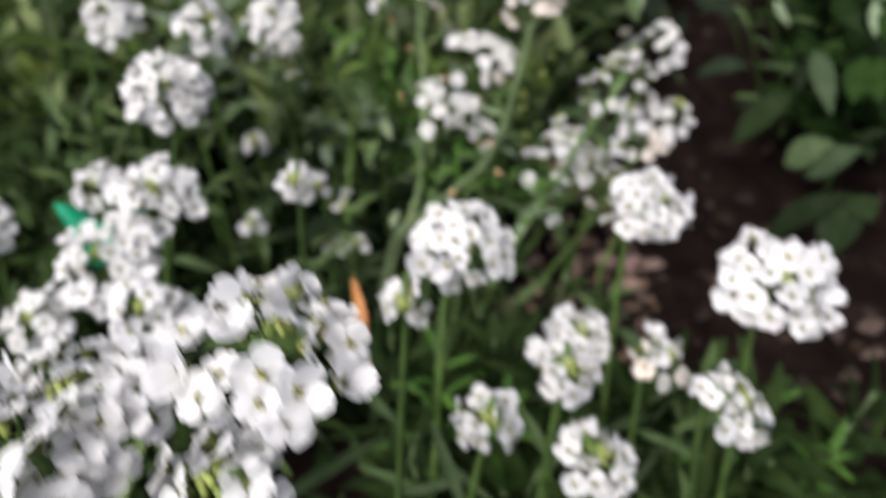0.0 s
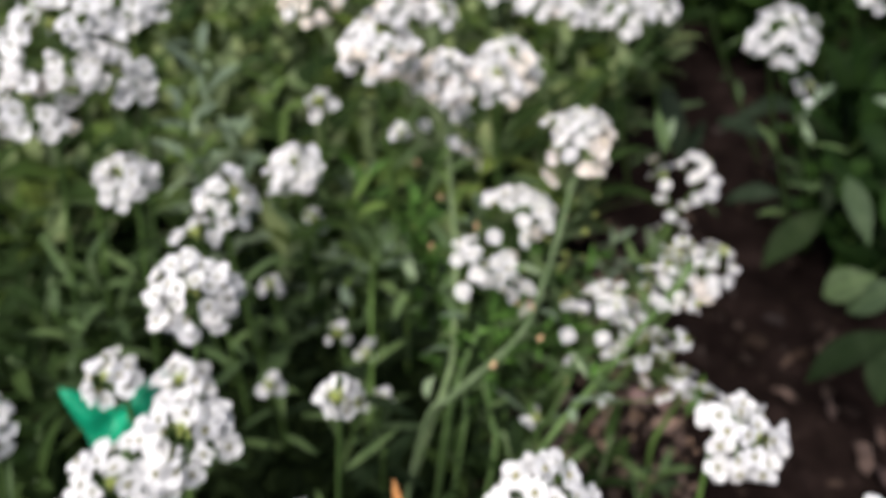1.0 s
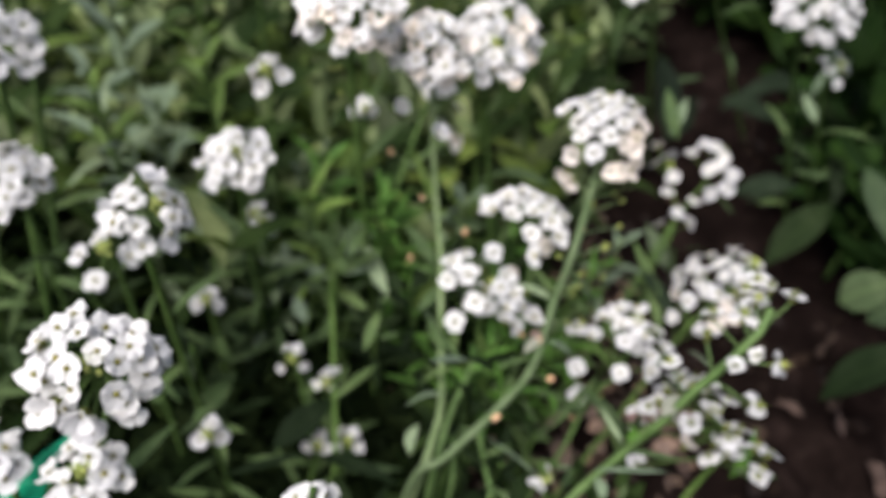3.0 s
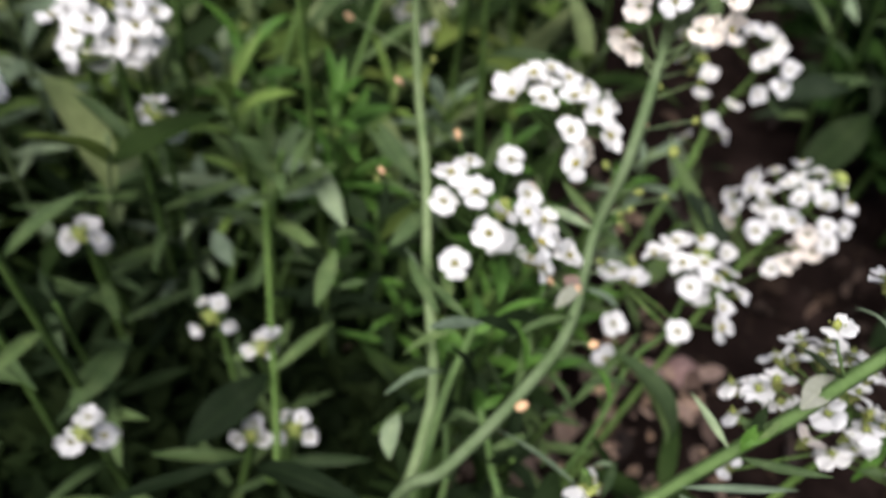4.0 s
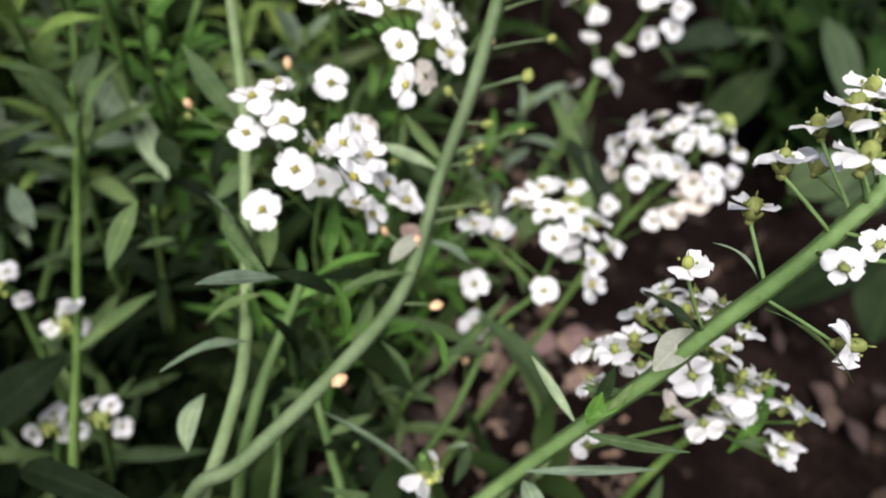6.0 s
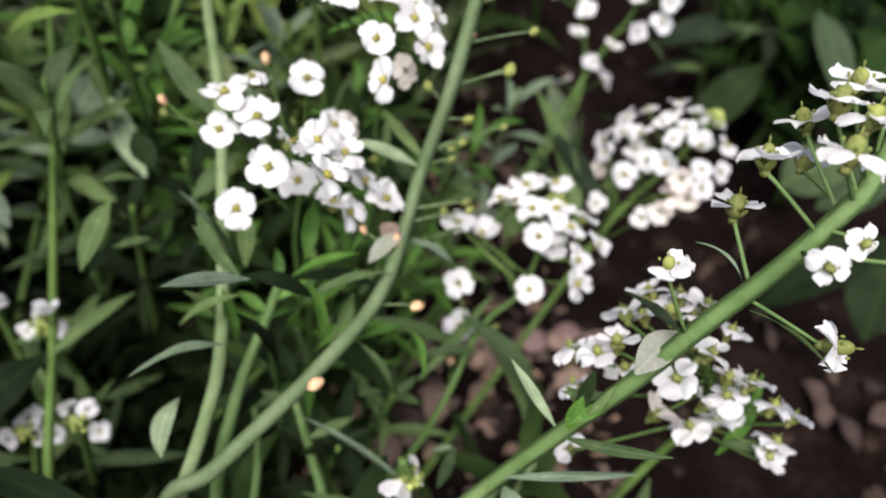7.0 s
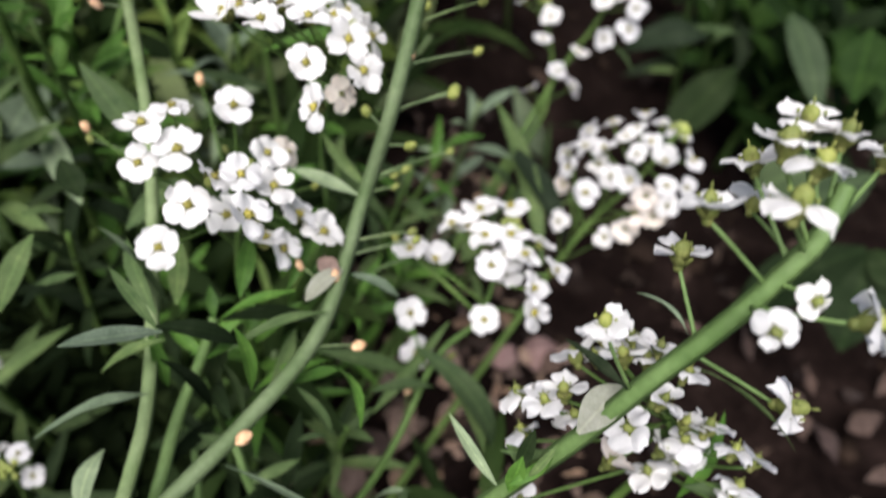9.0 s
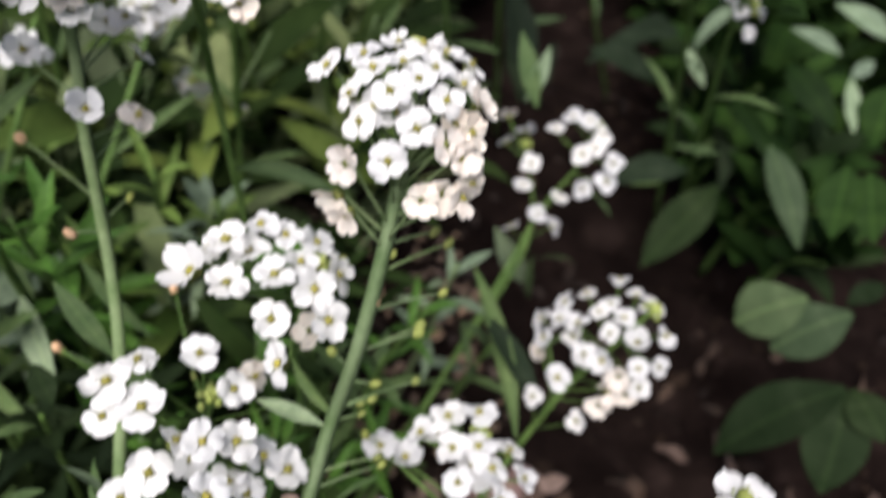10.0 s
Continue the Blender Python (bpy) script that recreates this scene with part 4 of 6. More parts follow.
# the rounded head further over the soil
ob = flowering_stem('alyssum stem with a dense rounded white head over bare soil', [(-10.0, -30.0, 0.0), (31.0, 4.8, 35.9), (40.7, 12.2, 51.8), (47.2, 16.3, 59.3), (53.7, 18.8, 65.6), (56.5, 18.5, 77.7)], 0.75,
    [(45.0, 25.8, 71.5), (49.2, 26.6, 72.8), (51.1, 22.3, 75.2), (57.6, 29.6, 72.1), (57.9, 24.6, 74.0), (59.1, 20.9, 74.8), (59.8, 15.8, 73.6), (56.7, 10.8, 72.1), (52.8, 14.2, 75.0), (51.9, 10.2, 73.4), (52.0, 7.9, 71.1), (49.1, 16.9, 74.2), (47.1, 13.3, 71.7), (45.2, 15.5, 70.5), (43.5, 23.1, 70.4), (45.6, 21.0, 71.8), (41.5, 22.4, 66.1), (38.2, 11.1, 71.5), (46.0, 20.7, 68.3), (49.3, 10.4, 70.9), (48.5, 9.7, 67.7), (51.3, 8.6, 67.7), (42.9, 26.8, 65.4), (37.2, 12.8, 62.8), (41.1, 5.4, 67.0), (47.6, 8.9, 64.5), (41.7, 21.8, 62.3), (53.1, 19.7, 74.3), (49.1, 21.5, 74.0)], buds=14, seed=105, faded=[19, 20, 21, 25, 26], width=4.3, eye=0.78, faces={0: (-0.57, 0.59, 0.58), 1: (-0.39, 0.57, 0.72), 2: (-0.31, 0.40, 0.87), 3: (-0.08, 0.55, 0.83), 4: (-0.12, 0.35, 0.93), 5: (0.06, 0.08, 0.99), 6: (0.41, -0.28, 0.87), 7: (0.12, -0.64, 0.76), 8: (-0.43, -0.22, 0.87), 9: (-0.26, -0.54, 0.80), 10: (-0.20, -0.76, 0.62), 11: (-0.65, -0.12, 0.75), 12: (-0.71, -0.43, 0.55), 13: (-0.76, -0.31, 0.57), 14: (-0.75, 0.27, 0.61), 15: (-0.58, 0.28, 0.77), 16: (-0.98, 0.10, 0.19), 17: (-0.74, -0.40, 0.54), 18: (-0.92, 0.06, 0.39), 19: (-0.57, -0.71, 0.42), 20: (-0.62, -0.72, 0.30), 21: (-0.34, -0.89, 0.31), 22: (-0.83, 0.50, 0.24), 23: (-0.71, -0.39, 0.58), 24: (-0.76, -0.33, 0.55), 25: (-0.62, -0.71, 0.33), 26: (-0.99, -0.08, 0.09), 27: (-0.32, 0.22, 0.92), 28: (-0.47, 0.28, 0.83)})
leaf(ob, (38.7, 11.2, 60.3), (31.7, 27.5, 67.6), 4.0, 'dark', 2)
leaf(ob, (34.7, 8.4, 56.4), (32.3, 36.9, 70.0), 4.4, 'grey', 2)

# two smaller heads behind it
ob = flowering_stem('alyssum stem with a small white head above dark soil', [(0.0, 0.0, 0.0), (43.6, 46.1, 48.0), (58.0, 62.3, 57.9), (62.7, 63.4, 69.2), (64.6, 64.6, 79.4)], 0.65,
    [(56.7, 67.8, 76.8), (59.4, 67.5, 80.2), (61.4, 64.1, 81.9), (63.1, 60.3, 81.3), (58.9, 58.4, 77.6), (65.4, 56.2, 77.2), (65.1, 55.2, 73.0), (61.2, 56.5, 69.7), (61.3, 58.4, 79.6)], buds=8, seed=106, width=4.8, bias=(-0.08, -0.15, 0.2))
leaf(ob, (62.8, 59.0, 68.2), (69.1, 52.4, 65.1), 1.6, 'grey', 2)
ob = flowering_stem('alyssum stem with a few white flowers above dark soil', [(-2.0, 4.0, 0.0), (45.9, 48.4, 39.9), (57.1, 62.4, 52.1), (53.9, 72.5, 67.8)], 0.65,
    [(54.9, 76.8, 68.8), (50.9, 76.7, 65.8), (51.1, 79.9, 70.7), (52.6, 65.5, 68.8), (50.8, 62.6, 65.1), (55.0, 59.2, 59.3), (58.8, 59.7, 64.1), (60.7, 59.7, 54.5), (52.1, 62.6, 51.8)], faded=[2], buds=6, seed=107, width=4.6, bias=(-0.08, -0.15, 0.2))

# the near ridged stem that crosses the view, with open side-on flowers
ob = flowering_stem('stout ridged alyssum stem with white flowers on long stalks', [(-18.8, -40.9, 0.0), (-10.8, -36.9, 20.9), (-1.7, -36.3, 58.2), (7.4, -35.6, 81.5), (11.0, -35.5, 89.8), (14.4, -35.1, 99.4), (17.8, -34.6, 106.5), (20.4, -33.7, 111.6), (21.7, -33.0, 114.0), (23.2, -31.0, 116.8)], 0.88,
    [(16.4, -28.7, 107.4, 4.6), (9.1, -32.8, 105.1, 4.0), (15.0, -29.3, 113.6, 4.5), (20.1, -25.9, 114.4, 4.3), (22.5, -26.6, 110.7, 4.2), (19.6, -27.9, 118.0, 4.8), (22.4, -26.0, 118.3, 4.7), (17.5, -32.9, 117.5, 4.9), (20.4, -30.4, 118.4, 4.3), (16.2, -38.4, 111.6, 3.1), (20.3, -36.7, 112.0, 2.8), (22.8, -40.1, 102.7, 4.9), (22.8, -39.3, 112.8), (23.4, -28.3, 119.1), (27.4, -29.2, 117.9)], buds=0, seed=108, fresh=True, ridges=6, top=0.72, width=4.6, eye=1.2, aged=True, lift=0.8, roots={0: (16.0, -34.6, 104.1), 1: (13.3, -34.9, 97.9), 2: (18.8, -34.1, 110.0), 3: (19.8, -33.4, 112.0), 4: (19.9, -33.4, 112.3), 5: (20.5, -33.0, 113.4), 6: (20.9, -32.9, 114.1), 7: (20.2, -33.1, 113.0), 8: (21.1, -32.9, 114.4), 9: (18.8, -34.2, 108.2), 10: (19.1, -34.1, 110.5), 11: (16.4, -35.8, 102.9)}, faces={0: (-0.03, 0.44, 0.90), 1: (-0.29, 0.33, 0.90), 2: (-0.07, 0.50, 0.86), 3: (-0.35, 0.57, 0.74), 4: (0.56, 0.63, 0.54), 5: (0.11, 0.49, 0.87), 6: (-0.23, 0.27, 0.93), 7: (0.19, 0.48, 0.85), 8: (0.17, 0.35, 0.92), 9: (-0.52, -0.72, 0.40), 10: (-0.30, -0.70, 0.45), 11: (0.62, -0.53, 0.58), 12: (0.85, -0.26, 0.40), 13: (0.11, 0.46, 1.01), 14: (0.10, 0.39, 1.01)})
leaf(ob, (13.3, -34.9, 97.9), (11.0, -28.6, 95.9), 1.2, 'dark', 1, up=(-0.21, 0.07, 0.98))
leaf(ob, (10.0, -36.1, 93.5), (13.9, -33.7, 96.2), 3.0, 'cream', 1, up=(-0.50, -0.22, 0.84))
leaf(ob, (6.0, -36.6, 88.2), (6.8, -35.0, 92.5), 1.5, 'deep_shade', 1, up=(-0.298574, -0.590768, 0.749564))
leaf(ob, (5.6, -37.5, 86.1), (6.1, -36.2, 89.9), 2.0, 'fresh', 1, up=(-0.298574, -0.590768, 0.749564))
leaf(ob, (5.1, -37.9, 85.6), (11.8, -43.2, 90.6), 1.4, 'grey', 2, up=(-0.298574, -0.590768, 0.749564))
leaf(ob, (6.8, -37.2, 88.1), (9.0, -36.1, 91.1), 1.0, 'grey', 2, up=(-0.298574, -0.590768, 0.749564))
leaf(ob, (9.9, -35.4, 88.1), (5.0, -37.9, 88.1), 1.5, 'fresh', 3, up=(-0.298574, -0.590768, 0.749564))
leaf(ob, (10.2, -35.4, 88.1), (4.9, -35.0, 89.0), 1.2, 'grey', 2, up=(-0.298574, -0.590768, 0.749564))
leaf(ob, (5.3, -36.2, 84.3), (1.6, -30.3, 87.4), 1.1, 'pale', 2, up=(-0.298574, -0.590768, 0.749564))
leaf(ob, (9.3, -36.0, 86.0), (5.8, -34.4, 88.5), 2.2, 'grey', 2, up=(-0.298574, -0.590768, 0.749564))
leaf(ob, (16.2, -34.1, 103.8), (13.2, -30.0, 105.6), 0.3, 'pale', 3, up=(0.27, 0.03, 0.96))
leaf(ob, (16.4, -36.0, 102.7), (22.2, -42.8, 102.3), 0.5, 'grey', 2, up=(0.01, 0.45, 0.89))
leaf(ob, (0.6, -38.5, 78.8), (12.0, -42.1, 84.5), 1.0, 'pale', 2)
leaf(ob, (1.5, -38.6, 76.3), (1.6, -43.6, 77.3), 2.8, 'pale', 3)

# the head under the near stem
ob = flowering_stem('alyssum stem with a spreading white and cream head', [(38.0, -29.9, 0.0), (27.9, -33.8, 48.6), (29.5, -32.7, 63.3), (30.7, -32.5, 74.5), (25.6, -29.3, 84.4)], 0.8,
    [(16.9, -24.8, 85.9), (19.4, -23.9, 88.3), (20.9, -26.1, 90.9), (23.0, -28.0, 91.4), (20.0, -27.3, 89.4), (27.0, -29.6, 88.2), (11.0, -26.7, 82.6), (13.0, -29.7, 88.4), (12.1, -29.3, 85.6), (11.3, -29.7, 79.9), (15.4, -30.8, 84.2), (18.6, -34.1, 87.4), (22.1, -32.6, 89.5), (26.8, -33.3, 84.7), (29.1, -34.1, 84.9), (33.0, -36.0, 82.0), (35.5, -37.2, 81.1), (28.2, -34.0, 81.4), (26.3, -34.1, 79.9), (32.5, -33.4, 75.7), (20.0, -34.2, 79.3), (25.5, -35.0, 76.4), (11.5, -34.5, 73.3), (33.9, -39.7, 76.1), (34.9, -38.4, 77.3), (19.7, -24.8, 85.1), (23.0, -27.5, 88.7), (29.2, -34.6, 76.7)], buds=10, seed=109, faded=[20], width=4.7, eye=0.9, aged=True, faces={0: (-0.05, 0.98, 0.17), 1: (-0.17, 0.81, 0.56), 2: (-0.06, 0.69, 0.72), 3: (0.12, 0.47, 0.87), 4: (-0.19, 0.54, 0.82), 5: (0.41, 0.46, 0.78), 6: (-0.23, 0.85, 0.47), 7: (-0.16, 0.53, 0.83), 8: (-0.32, 0.41, 0.85), 9: (-0.22, 0.88, 0.43), 10: (-0.32, 0.66, 0.68), 11: (-0.76, 0.14, 0.63), 12: (0.31, 0.34, 0.89), 13: (0.30, 0.53, 0.79), 14: (0.42, 0.51, 0.75), 15: (0.46, 0.55, 0.70), 16: (0.55, 0.47, 0.69), 17: (-0.45, 0.21, 0.87), 18: (0.68, 0.15, 0.72), 19: (-0.54, 0.01, 0.84), 20: (0.62, 0.19, 0.76), 21: (-0.31, 0.44, 0.85), 22: (-0.34, -0.02, 0.94), 23: (0.15, 0.04, 0.99), 24: (0.44, 0.41, 0.80), 25: (-0.24, 0.76, 0.60), 26: (-0.04, 0.59, 0.80), 27: (-0.08, 0.41, 0.91)})
leaf(ob, (31.2, -36.3, 73.2), (38.2, -39.7, 75.9), 2.2, 'grey', 2)
leaf(ob, (31.7, -36.6, 70.4), (35.2, -32.1, 80.7), 3.0, 'fresh', 2)

# rounded heads of the plants in front, on the open side
domed_stem('alyssum stem with a dense domed white head', (-98.0, -62.0, 0.0), (-79.6, -41.5, 116.0), (0.2, -0.4, 1), 8.2, 38, 201, width=4.2, via=(-96.0, -45.0, 50.0))
domed_stem('alyssum stem with a dense domed white head', (-104.0, -80.0, 0.0), (-92.0, -68.0, 88.5), (0, -0.3, 1), 10.4, 40, 202, width=5.0)
domed_stem('alyssum stem with a small white head', (-96.0, -80.0, 0.0), (-74.6, -70.3, 110.5), (0.2, -0.3, 1), 7.4, 24, 203, width=4.5)
domed_stem('alyssum stem with a few white flowers', (-100.0, -90.0, 0.0), (-71.3, -93.1, 102.5), (0.1, -0.4, 1), 6.2, 13, 204, width=5.0)
domed_stem('alyssum stem with a few white flowers beside green plastic', (-118.0, -40.0, 0.0), (-105.5, -39.4, 87.8), (-0.1, -0.3, 1), 5.8, 14, 205, width=4.6, flat=0.6)
domed_stem('alyssum stem with a few white flowers beside green plastic', (-108.0, -44.0, 0.0), (-87.6, -43.0, 91.0), (0.1, -0.3, 1), 5.4, 12, 206, width=4.6, flat=0.65)
domed_stem('alyssum stem with a small white head', (-60.0, -58.0, 0.0), (-50.3, -56.7, 103.5), (0, -0.3, 1), 3.4, 8, 207, width=4.2)
domed_stem('alyssum stem with a large white head', (-22.0, -112.0, 0.0), (-14.6, -86.0, 112.2), (0.25, -0.3, 1), 8.5, 26, 208, width=4.7, flat=0.75, low=1.4)
domed_stem('alyssum stem with a few white flowers', (-30.0, -118.0, 0.0), (-24.0, -99.0, 112.0), (0, -0.3, 1), 3.6, 4, 209, width=5.0)
domed_stem('alyssum stem with a large white head', (50.0, -112.0, 0.0), (37.0, -95.5, 115.3), (-0.1, -0.3, 1), 8.7, 38, 210, width=4.4, flat=0.75)
domed_stem('alyssum stem with a broad white head', (24.0, -92.0, 0.0), (22.3, -70.2, 110.0), (0.35, -0.3, 1), 7.0, 26, 224, width=4.4, flat=0.8)
domed_stem('alyssum stem with a small white head', (8.0, -100.0, 0.0), (9.0, -87.0, 90.0), (0.1, -0.2, 1), 5.2, 13, 211, width=4.4)
domed_stem('alyssum stem with a ragged white head', (30.0, -98.0, 0.0), (28.0, -85.0, 80.0), (0.3, -0.3, 1), 5.6, 14, 212, width=4.3, skip=0.2, old=0.2)
domed_stem('alyssum stem with a small white head', (0.0, -122.0, 0.0), (2.5, -106.6, 105.9), (0, -0.2, 1), 4.8, 13, 220, width=4.2, flat=0.7)
domed_stem('alyssum stem with a small white head', (-20.0, -126.0, 0.0), (-10.4, -115.9, 105.2), (0, -0.2, 1), 4.5, 11, 221, width=4.2, flat=0.7)
domed_stem('alyssum stem with a small white head', (14.0, -128.0, 0.0), (6.9, -117.5, 97.6), (0.2, -0.2, 1), 5.6, 13, 222, width=4.2, flat=0.7)
domed_stem('alyssum stem with a ragged white head', (44.0, -118.0, 0.0), (29.4, -110.3, 101.8), (0.5, -0.1, 1), 6.0, 14, 223, width=4.2, flat=0.7)
domed_stem('alyssum stem with a large white head', (-64.0, -112.0, 0.0), (-33.1, -135.2, 147.0), (0.25, 0.1, 1), 8.6, 24, 213, width=4.8, flat=0.5, low=1.5)
domed_stem('alyssum stem with a large white head', (-104.0, -118.0, 0.0), (-54.7, -135.5, 137.3), (0, 0, 1), 9.2, 30, 214, width=4.8, flat=0.6, low=1.6, detail=False)
domed_stem('alyssum stem with a large white head', (-124.0, -120.0, 0.0), (-56.6, -142.5, 138.8), (0, 0, 1), 7.9, 26, 215, width=5.0, detail=False)
domed_stem('alyssum stem with a small white head', (-82.0, -122.0, 0.0), (-39.6, -140.9, 131.6), (0, -0.2, 1), 6.2, 16, 216, width=5.0, detail=False)
domed_stem('alyssum stem with a few white flowers', (-150.0, -60.0, 0.0), (-133.5, -50.0, 81.5), (0, -0.3, 1), 7.0, 16, 217, width=5.0, detail=False)
domed_stem('alyssum stem with a few white flowers', (-130.0, -80.0, 0.0), (-109.9, -74.6, 76.1), (0, -0.3, 1), 7.0, 14, 218, width=5.0, detail=False)
domed_stem('alyssum stem with a few white flowers', (-74.0, -70.0, 0.0), (-58.8, -70.5, 79.5), (0, -0.3, 1), 4.4, 6, 219, width=4.8)

# heads of the bed behind
domed_stem('alyssum stem with a small rounded white head', (-122.0, 20.0, 0.0), (-114.5, 12.3, 106.2), (0, -0.3, 1), 7.0, 26, 231, width=4.4)
domed_stem('alyssum stem with a loose white head', (-88.0, 8.0, 0.0), (-81.4, -6.0, 113.6), (0.5, -0.3, 1), 6.8, 16, 232, width=4.4)
domed_stem('alyssum stem with a few white flowers', (-96.0, 4.0, 0.0), (-96.2, 4.5, 92.9), (0, -0.3, 1), 5.7, 5, 233, width=4.8)
domed_stem('alyssum stem with a small white head', (-76.0, 40.0, 0.0), (-73.7, 31.2, 97.6), (0.1, -0.3, 1), 7.0, 21, 234, width=4.8)
domed_stem('alyssum stem with two white flowers', (-72.0, 42.0, 0.0), (-70.5, 35.6, 74.3), (0, -0.3, 1), 2.6, 3, 235, width=4.8)
domed_stem('alyssum stem with a few white flowers', (-74.0, 76.0, 0.0), (-70.5, 65.1, 100.3), (0, -0.3, 1), 4.8, 6, 236, width=4.8)
domed_stem('alyssum stem with two white flowers', (-86.0, 36.0, 0.0), (-87.0, 28.7, 50.6), (0, -0.3, 1), 3.1, 3, 237, width=4.6)
domed_stem('alyssum stem with opening white buds low among leaves', (-58.0, 6.0, 0.0), (-63.0, 13.4, 44.7), (-0.1, -0.4, 1), 4.2, 4, 238, width=3.1)
domed_stem('alyssum stem with opening white buds low among leaves', (-50.0, 12.0, 0.0), (-55.1, 10.1, 38.8), (0.2, -0.4, 1), 2.6, 3, 239, width=3.4)
domed_stem('low alyssum stem with a few white flowers', (-52.0, -4.0, 0.0), (-48.3, -6.9, 37.1), (0.1, -0.4, 1), 3.4, 4, 240, width=3.2)
domed_stem('low alyssum stem with a few white flowers', (-62.0, -8.0, 0.0), (-56.0, -5.5, 33.3), (0, -0.4, 1), 3.0, 3, 241, width=3.8)
domed_stem('low alyssum stem with two white flowers', (-80.0, -8.0, 0.0), (-80.2, -11.3, 49.3), (0, -0.4, 1), 3.1, 3, 242, width=4.6)
domed_stem('low alyssum stem with two white flowers', (-88.0, 30.0, 0.0), (-85.6, 24.0, 57.0), (0, -0.4, 1), 3.0, 3, 243, width=3.8)
domed_stem('low alyssum stem with two white flowers', (-80.0, 60.0, 0.0), (-74.5, 47.5, 66.6), (0, -0.4, 1), 3.0, 3, 244, width=4.0)
domed_stem('alyssum stem with white flowers', (-86.0, 70.0, 0.0), (-78.2, 57.8, 76.9), (0, -0.4, 1), 4.6, 13, 245, width=4.8)
domed_stem('alyssum stem with two white flowers', (-96.0, 48.0, 0.0), (-87.1, 56.0, 72.8), (0, -0.4, 1), 2.8, 4, 246, width=4.6)
domed_stem('alyssum stem with a single white flower', (10.0, -36.0, 0.0), (-5.0, -31.4, 62.9), (0.3, -0.4, 1), 1.1, 2, 247, width=4.4)
domed_stem('tall alyssum stem with a large cream-white head', (-40.0, 50.0, 0.0), (-47.0, 31.6, 134.6), (0, -0.15, 1), 10.0, 54, 251, width=4.2, old=0.25, thick=0.9, pods=5, detail=False)
domed_stem('alyssum stem with a cream-white head', (-6.0, 84.0, 0.0), (-8.2, 71.7, 110.3), (0.1, -0.15, 1), 10.6, 42, 253, width=4.6, old=0.4, pods=6, detail=False)
domed_stem('alyssum stem with a small white head', (-44.0, 110.0, 0.0), (-45.0, 89.9, 124.0), (0, -0.15, 1), 6.7, 21, 254, width=4.2, old=0.1, pods=3, detail=False)
domed_stem('alyssum stem with a small white head', (-22.0, 120.0, 0.0), (-30.3, 94.1, 119.9), (0, -0.15, 1), 5.5, 16, 255, width=4.2, old=0.1, detail=False)
domed_stem('alyssum stem with a large white head', (4.0, 120.0, 0.0), (-13.3, 104.5, 126.8), (0, -0.15, 1), 7.9, 29, 256, width=4.3, old=0.15, detail=False)
domed_stem('alyssum stem with a large white head', (24.0, 120.0, 0.0), (4.1, 97.0, 124.2), (0, -0.15, 1), 7.9, 29, 257, width=4.3, old=0.15, detail=False)
domed_stem('alyssum stem with a white head above dark leaves', (70.0, 150.0, 0.0), (39.1, 118.8, 110.5), (0, -0.15, 1), 10.0, 27, 258, width=4.8, detail=False)
domed_stem('alyssum stem with a few white flowers above dark leaves', (90.0, 156.0, 0.0), (54.3, 124.7, 111.8), (0, -0.15, 1), 7.0, 16, 259, width=4.8, detail=False)
domed_stem('alyssum stem with a small white head', (40.0, 140.0, 0.0), (21.5, 115.6, 112.6), (0, -0.15, 1), 6.7, 22, 260, width=4.3, detail=False)
domed_stem('alyssum stem with a round dense white head', (140.0, 110.0, 0.0), (83.5, 79.2, 119.9), (0, -0.25, 1), 10.1, 64, 261, width=4.0, low=2.2, detail=False)
domed_stem('alyssum stem with a few small flowers', (150.0, 112.0, 0.0), (99.1, 80.4, 99.5), (0, -0.25, 1), 4.4, 5, 262, width=4.0, detail=False)
domed_stem('alyssum stem with a white head', (150.0, 180.0, 0.0), (86.1, 157.6, 114.9), (0, -0.15, 1), 10.6, 29, 263, width=4.8, detail=False)
domed_stem('alyssum stem with a white head', (210.0, 170.0, 0.0), (146.2, 142.6, 113.7), (0, -0.15, 1), 11.4, 35, 264, width=4.8, detail=False)
domed_stem('alyssum stem with a white head', (190.0, 200.0, 0.0), (142.4, 169.9, 115.5), (0, -0.15, 1), 8.8, 22, 265, width=4.8, detail=False)
domed_stem('alyssum stem with a fading head', (-80.0, 120.0, 0.0), (-76.4, 100.7, 120.8), (0, -0.15, 1), 9.7, 29, 266, width=4.8, old=0.5, detail=False)
domed_stem('alyssum stem with a fading head', (-110.0, 140.0, 0.0), (-100.4, 130.1, 121.6), (0, -0.15, 1), 9.7, 26, 267, width=4.8, old=0.4, detail=False)
domed_stem('alyssum stem with a large white head', (-150.0, 20.0, 0.0), (-124.9, 23.2, 138.4), (0.1, -0.3, 1), 13.2, 38, 271, width=5.4, detail=False)
domed_stem('alyssum stem with a large white head', (-136.0, 30.0, 0.0), (-117.8, 47.5, 140.0), (0, -0.3, 1), 9.7, 27, 272, width=5.2, detail=False)
domed_stem('alyssum stem with a white head', (-130.0, 10.0, 0.0), (-112.9, 22.0, 130.8), (0.2, -0.3, 1), 7.9, 16, 273, width=5.2, detail=False)
domed_stem('alyssum stem with a large fading white head', (-160.0, 12.0, 0.0), (-134.0, 17.5, 124.8), (0, -0.3, 1), 10.6, 24, 274, width=5.2, old=0.2, detail=False)
domed_stem('alyssum stem with a white head', (2.0, 50.0, 0.0), (-14.2, 46.6, 117.7), (0, -0.2, 1), 7.9, 22, 275, width=4.6, old=0.4)
